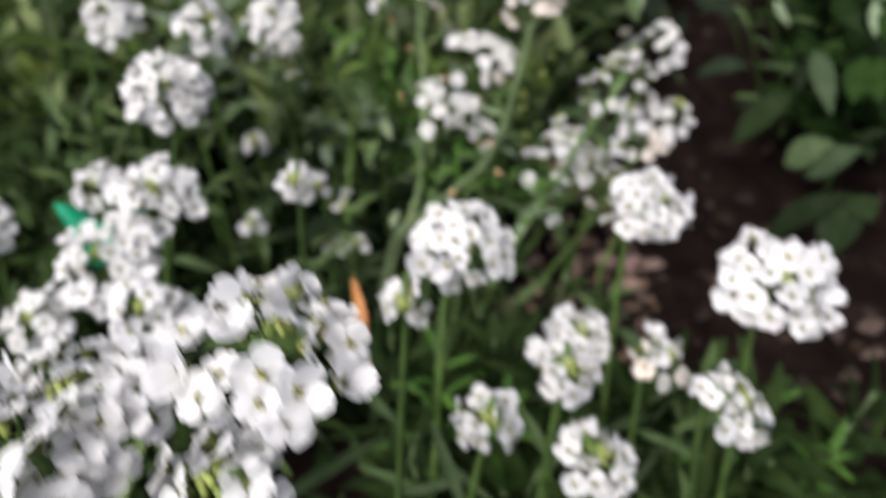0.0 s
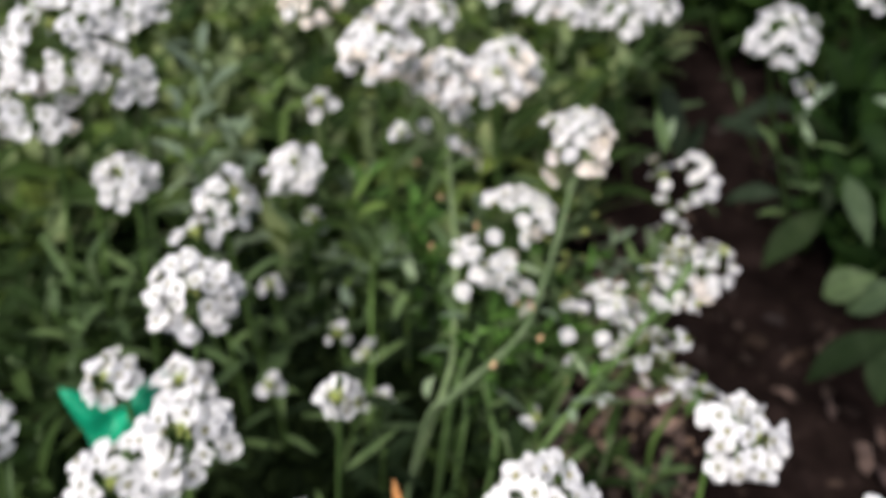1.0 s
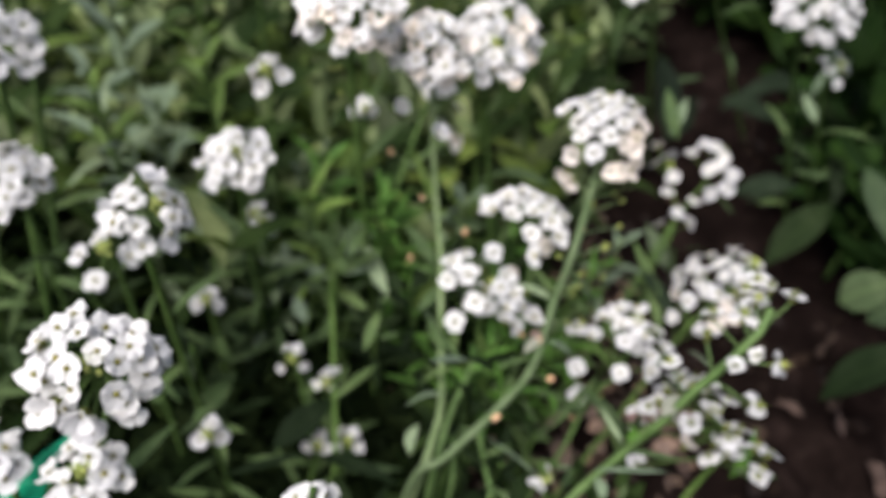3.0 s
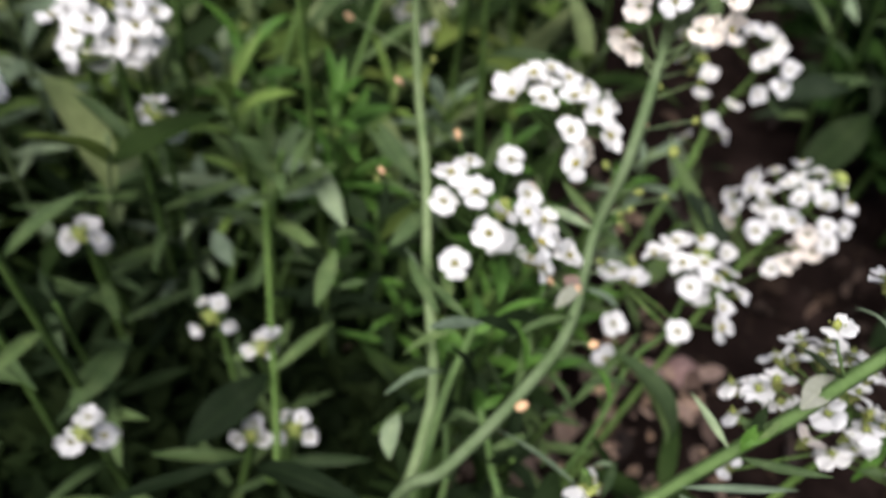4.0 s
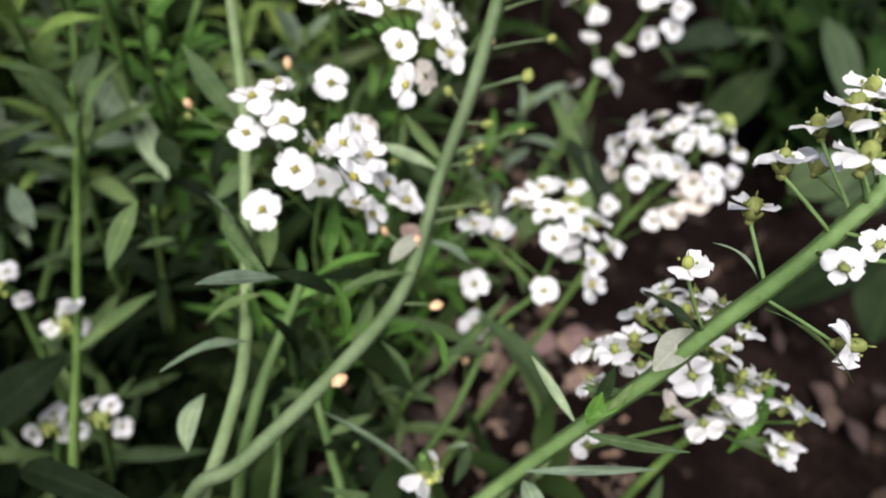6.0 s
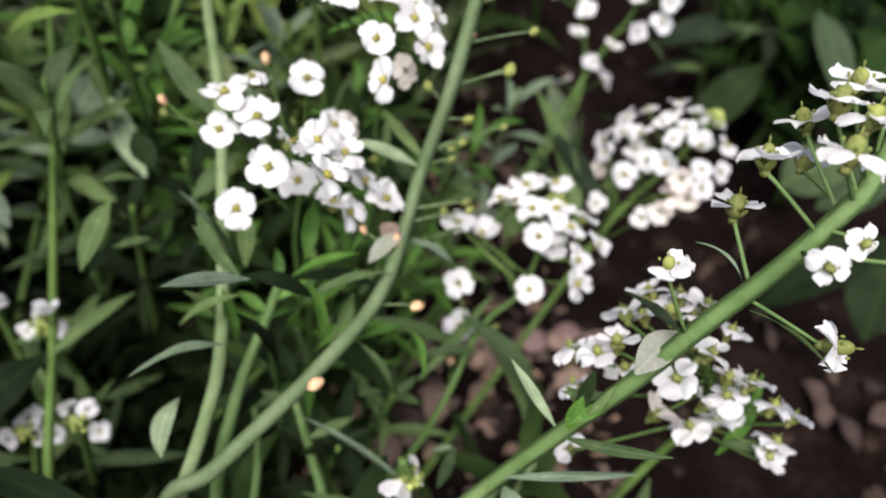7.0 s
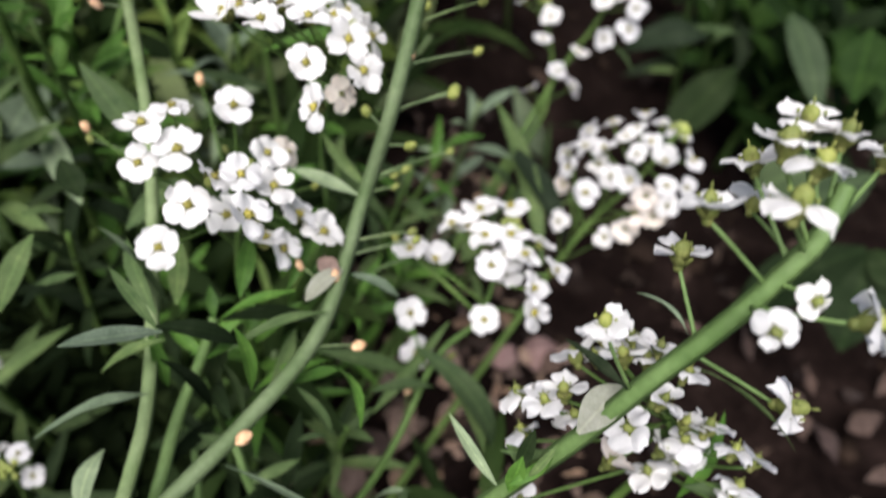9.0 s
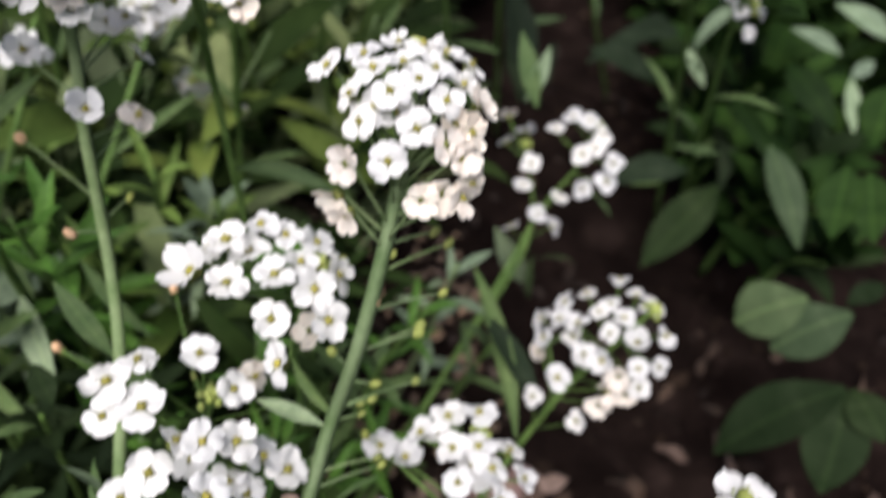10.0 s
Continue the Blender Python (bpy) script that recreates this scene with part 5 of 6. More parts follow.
domed_stem('alyssum stem with a few white flowers above green leaves', (-60.0, 30.0, 0.0), (-24.2, 87.2, 86.5), (0, -0.4, 1), 4.0, 11, 276, width=4.8)
domed_stem('alyssum stem with a few white flowers above green leaves', (-72.0, 20.0, 0.0), (-45.2, 82.7, 79.3), (0, -0.4, 1), 3.0, 4, 277, width=4.6)
domed_stem('alyssum stem with two white flowers', (-40.0, 60.0, 0.0), (-18.0, 103.6, 58.9), (0, -0.4, 1), 2.6, 3, 278, width=4.4)
domed_stem('alyssum stem with two white flowers', (-30.0, 62.0, 0.0), (-10.6, 101.1, 52.9), (0, -0.4, 1), 3.1, 4, 279, width=4.4, old=0.3)

# slender stems with few flowers, rising among the leaves
HEAD = dome((-29.6, 38.4, 122.8), (0.1, -0.15, 1), 8.8, 42, 252)
ob = flowering_stem('tall pale green alyssum stem with a large cream-white head', [(-46.0, -40.0, 0.0), (-33.7, -31.5, 52.2), (-28.4, -21.9, 63.7), (-26.3, -13.6, 66.9), (-25.7, 2.4, 70.5), (-25.4, 16.5, 80.0), (-26.4, 26.0, 88.0), (-27.6, 33.0, 101.0), (-28.1, 39.0, 112.0), (-29.6, 38.4, 125.8)], 0.98,
    [(-26.7, 32.0, 106.4), (-25.2, 46.4, 109.0), (-23.1, 47.0, 109.4), (-21.4, 43.9, 106.1), (-22.0, 37.8, 101.2), (-34.9, 44.5, 105.5)] + HEAD, faded=[4, *range(9, 48, 3)], pods=[(-33.1, 20.2, 75.5), (-23.7, 32.4, 91.9)], dry=[(-22.3, 42.2, 97.7), (-37.5, 42.5, 93.2), (-30.1, 26.4, 91.6)], buds=8, bias=(-0.15, -0.35, 0.45), seed=120, pale=True, width=4.4, lift=0.4, top=0.7, faces={0: (0.15, -0.65, 0.75), 1: (0.27, -0.27, 0.93), 2: (0.34, -0.03, 0.94), 3: (0.66, 0.16, 0.73), 4: (0.51, -0.14, 0.85), 5: (0.18, -0.52, 0.83)})
leaf(ob, (-22.8, 26.0, 68.7), (-33.6, 39.2, 71.4), 4.0, 'grey', 1, up=(-0.2, -1, 0.2))
leaf(ob, (-22.9, 22.5, 65.7), (-30.4, 15.5, 63.0), 4.0, 'grey', 2)
leaf(ob, (-25.1, -5.5, 71.1), (-29.0, 5.4, 73.0), 2.6, 'grey', 2, up=(-0.33, -0.32, 0.89))
leaf(ob, (-24.0, -3.3, 70.2), (-27.3, -0.7, 78.0), 1.4, 'grey', 1, up=(0.58, -0.28, 0.76))
leaf(ob, (-23.0, -3.5, 69.9), (-22.5, 5.8, 71.4), 3.1, 'grey', 1, up=(0.15, -0.49, 0.86))
leaf(ob, (-26.5, 1.1, 71.5), (-30.2, 2.0, 78.4), 1.2, 'pale', 1, up=(0.10, 0.04, 0.99))
leaf(ob, (-26.2, -9.2, 66.1), (-29.7, -8.4, 72.1), 2.1, 'grey', 2, up=(-0.09, 0.10, 0.99))
leaf(ob, (-24.4, -11.5, 64.4), (-25.7, -8.3, 71.6), 2.1, 'fresh', 1, up=(0.28, -0.38, 0.88))
leaf(ob, (-40.2, 9.9, 68.7), (-44.0, 1.2, 65.0), 3.8, 'grey', 2, up=(-0.09, -0.17, 0.98))
leaf(ob, (-40.5, 5.1, 64.4), (-35.4, 5.3, 66.0), 2.1, 'grey', 1, up=(0.26, 0.10, 0.96))
leaf(ob, (-36.3, 12.4, 70.1), (-40.5, 9.9, 73.1), 2.1, 'grey', 2, up=(0.13, 0.14, 0.98))
leaf(ob, (-35.2, 16.5, 68.2), (-37.5, 21.2, 71.0), 3.8, 'deep_shade', 1, up=(0.16, -0.51, 0.85))
leaf(ob, (-17.6, -8.7, 73.4), (-6.2, -7.2, 70.7), 3.0, 'deep_shade', 2, up=(0.10, 0.27, 0.96))
leaf(ob, (-15.6, -5.5, 73.4), (-13.7, 2.7, 75.4), 2.8, 'fresh', 1, up=(0.17, -0.39, 0.90))
leaf(ob, (-18.1, -9.6, 65.5), (-15.6, -17.0, 65.7), 1.3, 'deep_shade', 2, up=(0.50, -0.11, 0.86))
leaf(ob, (-10.0, -20.6, 64.2), (-6.7, -20.5, 64.7), 1.5, 'grey', 2, up=(-0.01, 0.31, 0.95))
leaf(ob, (-13.2, -15.7, 64.3), (-8.5, -5.8, 66.3), 2.5, 'grey', 2, up=(0.27, -0.13, 0.95))
ob = flowering_stem('slender pale green alyssum stem with leafy side shoots', [(-56.0, 2.0, 0.0), (-51.0, -15.0, 37.5), (-52.1, 8.9, 44.1), (-55.7, 61.0, 58.0), (-60.4, 86.2, 62.0)], 0.8,
    [(-52.3, 6.5, 47.4)], pods=[(-59.7, 46.0, 54.7)], buds=6, seed=121, width=3.6)
leaf(ob, (-52.6, 0.9, 44.3), (-66.2, -10.6, 41.5), 8.0, 'deep_shade', 2, up=(-0.3, -0.7, 0.8))
leaf(ob, (-53.1, 37.6, 51.0), (-63.5, 39.5, 55.0), 3.6, 'pale', 2)
leaf(ob, (-60.8, 42.7, 53.1), (-79.6, 42.4, 52.8), 3.2, 'pale', 2)
leaf(ob, (-53.1, 39.3, 52.5), (-43.0, 35.6, 57.6), 3.2, 'pale', 2)
leaf(ob, (-55.8, 59.5, 58.0), (-65.6, 58.2, 59.4), 3.2, 'grey', 2)
leaf(ob, (-37.9, 26.4, 56.7), (-43.9, 40.8, 61.7), 5.0, 'pale', 1, up=(0, -1, 0.3))
leaf(ob, (-54.3, 46.3, 55.3), (-53.1, 54.8, 60.2), 4.5, 'grey', 1, up=(0, -1, 0.2))
leaf(ob, (-50.9, 44.0, 54.4), (-46.9, 50.7, 58.5), 7.0, 'pale', 2, up=(0, -1, 0.4))
leaf(ob, (-36.7, -32.5, 63.7), (-55.5, -20.7, 57.5), 4.2, 'deep_shade', 3, up=(0.3, -0.4, 1))
leaf(ob, (-54.7, -21.1, 57.4), (-75.0, -24.7, 53.9), 2.2, 'deep_shade', 2)
leaf(ob, (-88.2, 0.6, 36.6), (-79.1, 12.3, 41.0), 7.0, 'grey', 1, up=(0, -0.8, 0.6))
leaf(ob, (-60.6, 26.6, 44.9), (-64.2, 32.6, 49.0), 4.6, 'pale', 1, up=(0, -1, 0.3))
leaf(ob, (-52.3, 1.9, 42.6), (-40.4, 11.3, 45.9), 3.0, 'grey', 2)

# flowerless leafy shoots near the camera
leafy_shoot('leafy alyssum shoot with fresh green narrow leaves', (-14.6, -4.1, 63.1), 12, 14, 'fresh', 401)
# Shoots in the hollow take the leaf tint with shade mixed in.
leafy_shoot('leafy alyssum shoot with deep green leaves coloured dark for shade', (-20.4, -9.7, 62.0), 12, 14, 'deep_shade', 402)
leafy_shoot('leafy alyssum shoot with deep green leaves coloured dark for shade', (-11.3, -21.0, 49.6), 10, 14, 'deep_shade', 403)
leafy_shoot('leafy alyssum shoot with pale silvery leaves', (-66.7, 43.5, 50.5), 14, 16, 'pale', 404)
leafy_shoot('leafy alyssum shoot with grey-green narrow leaves', (-60.6, 52.2, 51.7), 14, 15, 'grey', 405)
leafy_shoot('leafy alyssum shoot with deep green leaves coloured dark for shade', (-40.5, 24.0, 52.4), 14, 16, 'deep_shade', 406)
leafy_shoot('leafy alyssum shoot with deep green leaves coloured dark for shade', (-31.8, 27.0, 60.3), 12, 16, 'deep_shade', 407)
leafy_shoot('leafy alyssum shoot with deep green leaves coloured dark for shade', (-79.5, 35.9, 34.7), 12, 17, 'deep_shade', 408)
leafy_shoot('leafy alyssum shoot with bright yellow-green leaves', (-87.9, 62.7, 43.1), 14, 17, 'lime', 409)
leafy_shoot('leafy alyssum shoot with pale silvery leaves', (-46.5, 52.0, 53.1), 14, 16, 'pale', 410)
leafy_shoot('leafy alyssum shoot with grey-green narrow leaves', (-1.5, -12.8, 48.8), 10, 14, 'grey', 411)
leafy_shoot('leafy alyssum shoot with grey-green narrow leaves', (-49.4, 28.7, 74.2), 14, 17, 'grey', 412)
leafy_shoot('leafy alyssum shoot with fresh green narrow leaves', (-38.0, 45.8, 75.9), 14, 17, 'fresh', 413)
leafy_shoot('leafy alyssum shoot with fresh green narrow leaves', (-58.5, 63.7, 78.5), 14, 18, 'fresh', 414)
leafy_shoot('leafy alyssum shoot with deep green leaves coloured dark for shade', (-86.5, 8.0, 58.5), 10, 15, 'deep_shade', 415)
leafy_shoot('leafy alyssum shoot with grey-green narrow leaves', (-74.0, 39.8, 63.7), 12, 17, 'grey', 416)
leafy_shoot('leafy alyssum shoot with deep green leaves coloured dark for shade', (-108.3, 9.9, 87.6), 12, 15, 'deep_shade', 417)
leafy_shoot('leafy alyssum shoot with pale silvery leaves', (-100.7, 65.9, 92.9), 14, 17, 'pale', 418)
leafy_shoot('leafy alyssum shoot with bright yellow-green leaves', (-114.6, 62.0, 100.8), 14, 17, 'lime', 419)
leafy_shoot('leafy alyssum shoot with pale silvery leaves', (-104.2, 49.7, 90.6), 12, 16, 'pale', 420)
leafy_shoot('leafy alyssum shoot with fresh green narrow leaves', (-41.4, 40.9, 79.5), 14, 18, 'fresh', 421)
leafy_shoot('leafy alyssum shoot with bright yellow-green leaves', (-60.1, 45.2, 78.0), 14, 18, 'lime', 422)
leafy_shoot('leafy alyssum shoot with grey-green narrow leaves', (-136.5, 10.9, 78.4), 12, 19, 'grey', 423)
leafy_shoot('leafy alyssum shoot with grey-green narrow leaves', (-140.8, -2.4, 71.5), 12, 18, 'grey', 424)
leafy_shoot('leafy alyssum shoot with pale silvery leaves', (-118.5, 98.5, 109.2), 14, 22, 'pale', 425)
leafy_shoot('leafy alyssum shoot with pale silvery leaves', (-120.7, 76.6, 96.4), 14, 22, 'pale', 426)
leafy_shoot('leafy alyssum shoot with bright yellow-green leaves', (-94.4, 91.8, 99.9), 14, 20, 'lime', 427)
leafy_shoot('leafy alyssum shoot with grey-green narrow leaves', (11.5, 19.0, 69.5), 10, 14, 'grey', 428)
leafy_shoot('leafy alyssum shoot with bright yellow-green leaves', (-33.1, 54.6, 59.3), 14, 16, 'lime', 429)
leafy_shoot('leafy alyssum shoot with pale silvery leaves', (-13.8, 57.0, 67.2), 14, 15, 'pale', 430)
leafy_shoot('leafy alyssum shoot with fresh green narrow leaves', (-7.6, 26.0, 61.3), 10, 13, 'fresh', 431)
leafy_shoot('leafy alyssum shoot with fresh green narrow leaves', (-3.8, 10.8, 61.6), 10, 12, 'fresh', 432)
leafy_shoot('leafy alyssum shoot with fresh green narrow leaves', (22.4, 31.3, 64.3), 9, 13, 'fresh', 433)
leafy_shoot('leafy alyssum shoot with fresh green narrow leaves', (2.7, 5.0, 57.0), 9, 12, 'fresh', 434)
leafy_shoot('leafy alyssum shoot with deep green leaves coloured dark for shade', (-96.1, 50.6, 37.0), 12, 17, 'deep_shade', 435)
leafy_shoot('leafy alyssum shoot with deep green leaves coloured dark for shade', (-44.3, -37.7, 55.9), 10, 16, 'deep_shade', 436)
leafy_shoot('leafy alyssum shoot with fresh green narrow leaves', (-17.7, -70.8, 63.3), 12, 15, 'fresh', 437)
leafy_shoot('leafy alyssum shoot with deep green leaves coloured dark for shade', (-60.9, -66.4, 61.6), 10, 15, 'deep_shade', 438)
leafy_shoot('leafy alyssum shoot with grey-green narrow leaves', (30.9, -40.2, 51.6), 9, 14, 'grey', 439)
leafy_shoot('leafy alyssum shoot with fresh green narrow leaves', (-1.5, -76.8, 53.5), 12, 15, 'fresh', 440)
leafy_shoot('leafy alyssum shoot with fresh green narrow leaves', (59.2, -80.4, 56.1), 12, 15, 'fresh', 441)
leafy_shoot('leafy alyssum shoot with fresh green narrow leaves', (74.2, -90.3, 53.0), 12, 15, 'fresh', 442)
leafy_shoot('leafy alyssum shoot with grey-green narrow leaves', (43.4, -77.2, 69.9), 10, 14, 'grey', 443)
leafy_shoot('leafy alyssum shoot with bright yellow-green leaves', (-80.3, 80.9, 47.4), 14, 17, 'lime', 444)
leafy_shoot('leafy alyssum shoot with bright yellow-green leaves', (-48.6, 86.5, 55.0), 14, 17, 'lime', 445)
leafy_shoot('leafy alyssum shoot with pale silvery leaves', (-94.2, 84.8, 53.3), 14, 17, 'pale', 446)
leafy_shoot('leafy alyssum shoot with bright yellow-green leaves', (-24.9, 70.6, 61.9), 12, 16, 'lime', 447)
leafy_shoot('leafy alyssum shoot with pale silvery leaves', (-65.8, 96.0, 51.2), 14, 17, 'pale', 448)
leafy_shoot('leafy alyssum shoot with fresh green narrow leaves', (-23.4, 19.9, 47.7), 10, 12, 'fresh', 449)
leafy_shoot('leafy alyssum shoot with bright yellow-green leaves', (-10.0, 15.4, 44.2), 10, 12, 'lime', 450)
leafy_shoot('leafy alyssum shoot with grey-green narrow leaves', (2.7, 30.7, 58.6), 10, 13, 'grey', 451)
leafy_shoot('leafy alyssum shoot with pale silvery leaves', (29.8, 40.1, 66.1), 9, 13, 'pale', 452)
leafy_shoot('leafy alyssum shoot with fresh green narrow leaves', (-30.2, 31.1, 51.2), 10, 13, 'fresh', 453)
leafy_shoot('leafy alyssum shoot with fresh green narrow leaves', (13.5, 16.1, 48.7), 10, 12, 'fresh', 454)
leafy_shoot('leafy alyssum shoot with bright yellow-green leaves', (-12.9, 54.9, 68.8), 10, 13, 'lime', 455)
leafy_shoot('leafy alyssum shoot with fresh green narrow leaves', (0.5, 47.2, 62.7), 10, 13, 'fresh', 456)
leafy_shoot('leafy alyssum shoot with grey-green narrow leaves', (35.7, 27.7, 56.0), 8, 12, 'grey', 457)

def green_shoot(label, path, thick, twigs):
    """A bright green young stem through path (mm) with a few narrow leaves."""
    root = Vector(path[0]) * MM
    ob = thing("leafy_shoot", label, "leafy stem", root, "leafy shoots of the bed")
    part("stem", mesh_of("stem", *tube([p * MM - root for p in glide(path, 7)], thick * MM, thick * 0.6 * MM, 8), STEM_FRESH), ob)
    for a, b, width, tint in twigs:
        leaf(ob, a, b, width, tint, 2)


# bright young stems between the two main stems
green_shoot('bright green young alyssum stem between two stems', [(-31.6, -28.8, 0.0), (-27.6, -22.8, 47.9), (-25.5, -17.8, 56.5), (-23.2, -12.9, 61.2), (-20.3, -8.6, 66.1), (-18.7, -6.2, 70.3)], 1.00, [((-20.3, -8.6, 66.1), (-24.2, -4.8, 66.6), 1.9, 'fresh'), ((-19.7, -7.8, 67.9), (-14.9, -5.9, 70.6), 1.9, 'fresh'), ((-18.7, -6.2, 70.3), (-19.0, -3.0, 72.8), 1.7, 'fresh')])
green_shoot('bright green young alyssum stem between two stems', [(-17.8, -33.3, 0.0), (-13.8, -27.3, 39.7), (-14.9, -21.7, 48.0), (-16.2, -19.1, 53.4), (-17.5, -15.4, 57.4)], 0.85, [((-15.7, -20.1, 51.9), (-9.2, -18.8, 54.1), 2.0, 'grey'), ((-17.5, -15.4, 57.4), (-13.2, -13.4, 58.7), 2.0, 'fresh'), ((-16.9, -16.9, 55.5), (-21.7, -13.7, 55.0), 1.8, 'grey')])
green_shoot('bright green young alyssum stem between two stems', [(-27.1, -29.9, 0.0), (-23.1, -23.9, 40.8), (-22.3, -18.7, 47.1), (-22.4, -14.2, 51.4)], 0.70, [((-22.4, -14.2, 51.4), (-18.2, -12.6, 52.1), 1.8, 'grey')])

# broad-leaved plants beyond the bare soil
broadleaf_plant('leafy plant with oblong bright green leaves by the soil', (140.0, 74.0, 66.0), 18, 22, 301)
broadleaf_plant('leafy plant with oblong bright green leaves by the soil', (158.7, 87.4, 69.4), 20, 24, 302)
broadleaf_plant('leafy plant with oblong green leaves', (146.7, 53.6, 62.7), 15, 22, 303)
broadleaf_plant('leafy plant with oblong green leaves', (140.0, 101.6, 59.9), 14, 22, 304)
broadleaf_plant('leafy plant with oblong green leaves', (150.0, 112.0, 84.0), 18, 26, 306)
broadleaf_plant('leafy plant with oblong green leaves', (180.2, 131.2, 69.2), 18, 26, 307)
broadleaf_plant('leafy plant with oblong green leaves', (156.4, 138.1, 92.4), 17, 28, 309)
ob = thing('broadleaf_plant', 'two pale rounded leaves of a low plant on the soil', 'plant', Vector((132.0, 34.0, 0.0)) * MM, 'plants beyond the soil')
leaf(ob, (124.5, 38.2, 49.5), (110.6, 40.5, 38.8), 16.5, 'dull', 2, up=(-0.57, 0.03, 0.82))
leaf(ob, (130.6, 30.8, 52.3), (114.7, 31.1, 40.5), 15.5, 'dull', 2, up=(-0.59, 0.08, 0.80))
leaf(ob, (130.2, 32.9, 53.2), (138.7, 34.7, 59.0), 6.4, 'deep_shade', 2, up=(-0.64, 0.06, 0.77))
ob = thing('broadleaf_plant', 'upright plant with pale rounded and yellow-green leaves', 'plant', Vector((150.0, 88.0, 0.0)) * MM, 'plants beyond the soil')
part('stem', mesh_of('stem', *tube([Vector((0, 0, 0)), Vector((-6, -6, 30)) * MM, Vector((-10, -12, 58)) * MM], 1.3 * MM, 0.8 * MM, 7), STEM), ob)
leaf(ob, (126.5, 50.4, 54.1), (123.4, 73.4, 69.0), 8.5, 'dull', 2, up=(-0.42, -0.48, 0.77))
leaf(ob, (138.5, 73.2, 75.0), (132.5, 92.0, 81.6), 8.9, 'broad', 2, up=(-0.51, -0.40, 0.76))
leaf(ob, (131.6, 48.9, 59.8), (135.3, 60.1, 72.3), 9.7, 'broad', 1, up=(-0.72, -0.32, 0.61))
leaf(ob, (137.5, 43.3, 63.7), (138.5, 56.4, 73.8), 9.1, 'broad', 1, up=(-0.74, -0.30, 0.60))
leaf(ob, (131.8, 67.3, 59.7), (124.6, 97.8, 68.0), 5.0, 'broad', 2, up=(-0.62, -0.27, 0.74))
leaf(ob, (141.6, 69.8, 76.1), (142.9, 81.2, 84.4), 4.5, 'pale', 1, up=(-0.49, -0.56, 0.67))
leaf(ob, (142.9, 81.2, 84.4), (147.2, 82.3, 89.6), 4.2, 'pale', 2, up=(-0.42, -0.36, 0.83))
leaf(ob, (144.6, 64.9, 75.6), (147.5, 73.8, 88.2), 11.9, 'broad', 2, up=(-0.73, -0.30, 0.61))
ob = thing('broadleaf_plant', 'pale arching narrow leaves among dark weeds', 'plant', Vector((190.0, 150.0, 0.0)) * MM, 'plants beyond the soil')
leaf(ob, (139.9, 124.1, 81.6), (124.7, 123.0, 65.2), 5.4, 'pale', 3, up=(-0.63, -0.02, 0.78))
leaf(ob, (153.4, 108.4, 90.6), (163.0, 93.3, 90.3), 6.5, 'pale', 2, up=(-0.57, -0.06, 0.82))
leaf(ob, (146.4, 111.2, 80.9), (155.3, 98.4, 81.9), 4.9, 'pale', 2, up=(-0.54, -0.06, 0.84))
leaf(ob, (125.8, 125.0, 65.1), (130.5, 113.6, 58.4), 3.8, 'pale', 1, up=(-0.57, -0.39, 0.72))
ob = thing('broadleaf_plant', 'dull dark leaf lying low over the soil', 'plant', Vector((150.0, 78.0, 0.0)) * MM, 'plants beyond the soil')
leaf(ob, (128.9, 85.5, 42.6), (103.2, 69.6, 27.7), 14.0, 'deep_shade', 2, up=(-0.3, -0.3, 1))
leaf(ob, (128.8, 84.2, 41.5), (137.3, 108.5, 52.3), 8.0, 'dark', 2, up=(0, -1, 0.5))
ob = thing('broadleaf_plant', 'dull grey-green leaf low over the soil', 'plant', Vector((128.0, 10.0, 0.0)) * MM, 'plants beyond the soil')
leaf(ob, (126.0, 16.8, 42.3), (99.5, 15.4, 21.9), 17.3, 'deep_shade', 2, up=(-0.53, 0.17, 0.83))
leaf(ob, (126.2, 16.4, 42.4), (115.1, -1.7, 30.0), 15.5, 'deep_shade', 2, up=(-0.40, -0.07, 0.92))
leaf(ob, (127.0, 15.9, 43.1), (126.2, 3.0, 43.4), 10.8, 'deep_shade', 2, up=(-0.44, -0.09, 0.90))
ob = thing('broadleaf_plant', 'arching grey blades behind the heads over dark soil', 'plant', Vector((84.0, 150.0, 0.0)) * MM, 'plants beyond the soil')
leaf(ob, (74.7, 119.3, 51.6), (69.3, 137.2, 73.5), 9.0, 'dark', 2, up=(0, -1, 0.3))
leaf(ob, (94.4, 124.0, 57.8), (131.1, 133.4, 70.1), 8.0, 'dark', 3)
leaf(ob, (99.9, 70.6, 62.0), (79.2, 74.7, 57.0), 7.0, 'dark', 3)
leaf(ob, (83.8, 136.7, 33.3), (86.2, 168.6, 48.2), 11.0, 'dark', 1, up=(0, -1, 0.3))
leaf(ob, (83.8, 136.7, 33.3), (98.5, 152.2, 46.0), 9.0, 'dark', 1, up=(0, -1, 0.3))
ob = thing('broadleaf_plant', 'upright pale blades and dull leaves standing on the soil', 'plant', Vector((70.0, 66.0, 0.0)) * MM, 'plants beyond the soil')
leaf(ob, (62.3, 63.0, 29.6), (48.2, 61.1, 51.7), 6.2, 'pale', 1, up=(-0.42, -0.56, 0.71))
leaf(ob, (64.8, 61.3, 24.8), (58.8, 59.3, 43.3), 2.3, 'grey', 2, up=(-0.44, -0.45, 0.78))
leaf(ob, (18.7, 6.9, 61.1), (23.6, 12.1, 62.5), 4.5, 'grey', 1, up=(-0.19, -0.15, 0.97))
leaf(ob, (50.6, 33.0, 41.9), (64.5, 39.0, 42.6), 1.8, 'grey', 2, up=(-0.34, 0.07, 0.94))
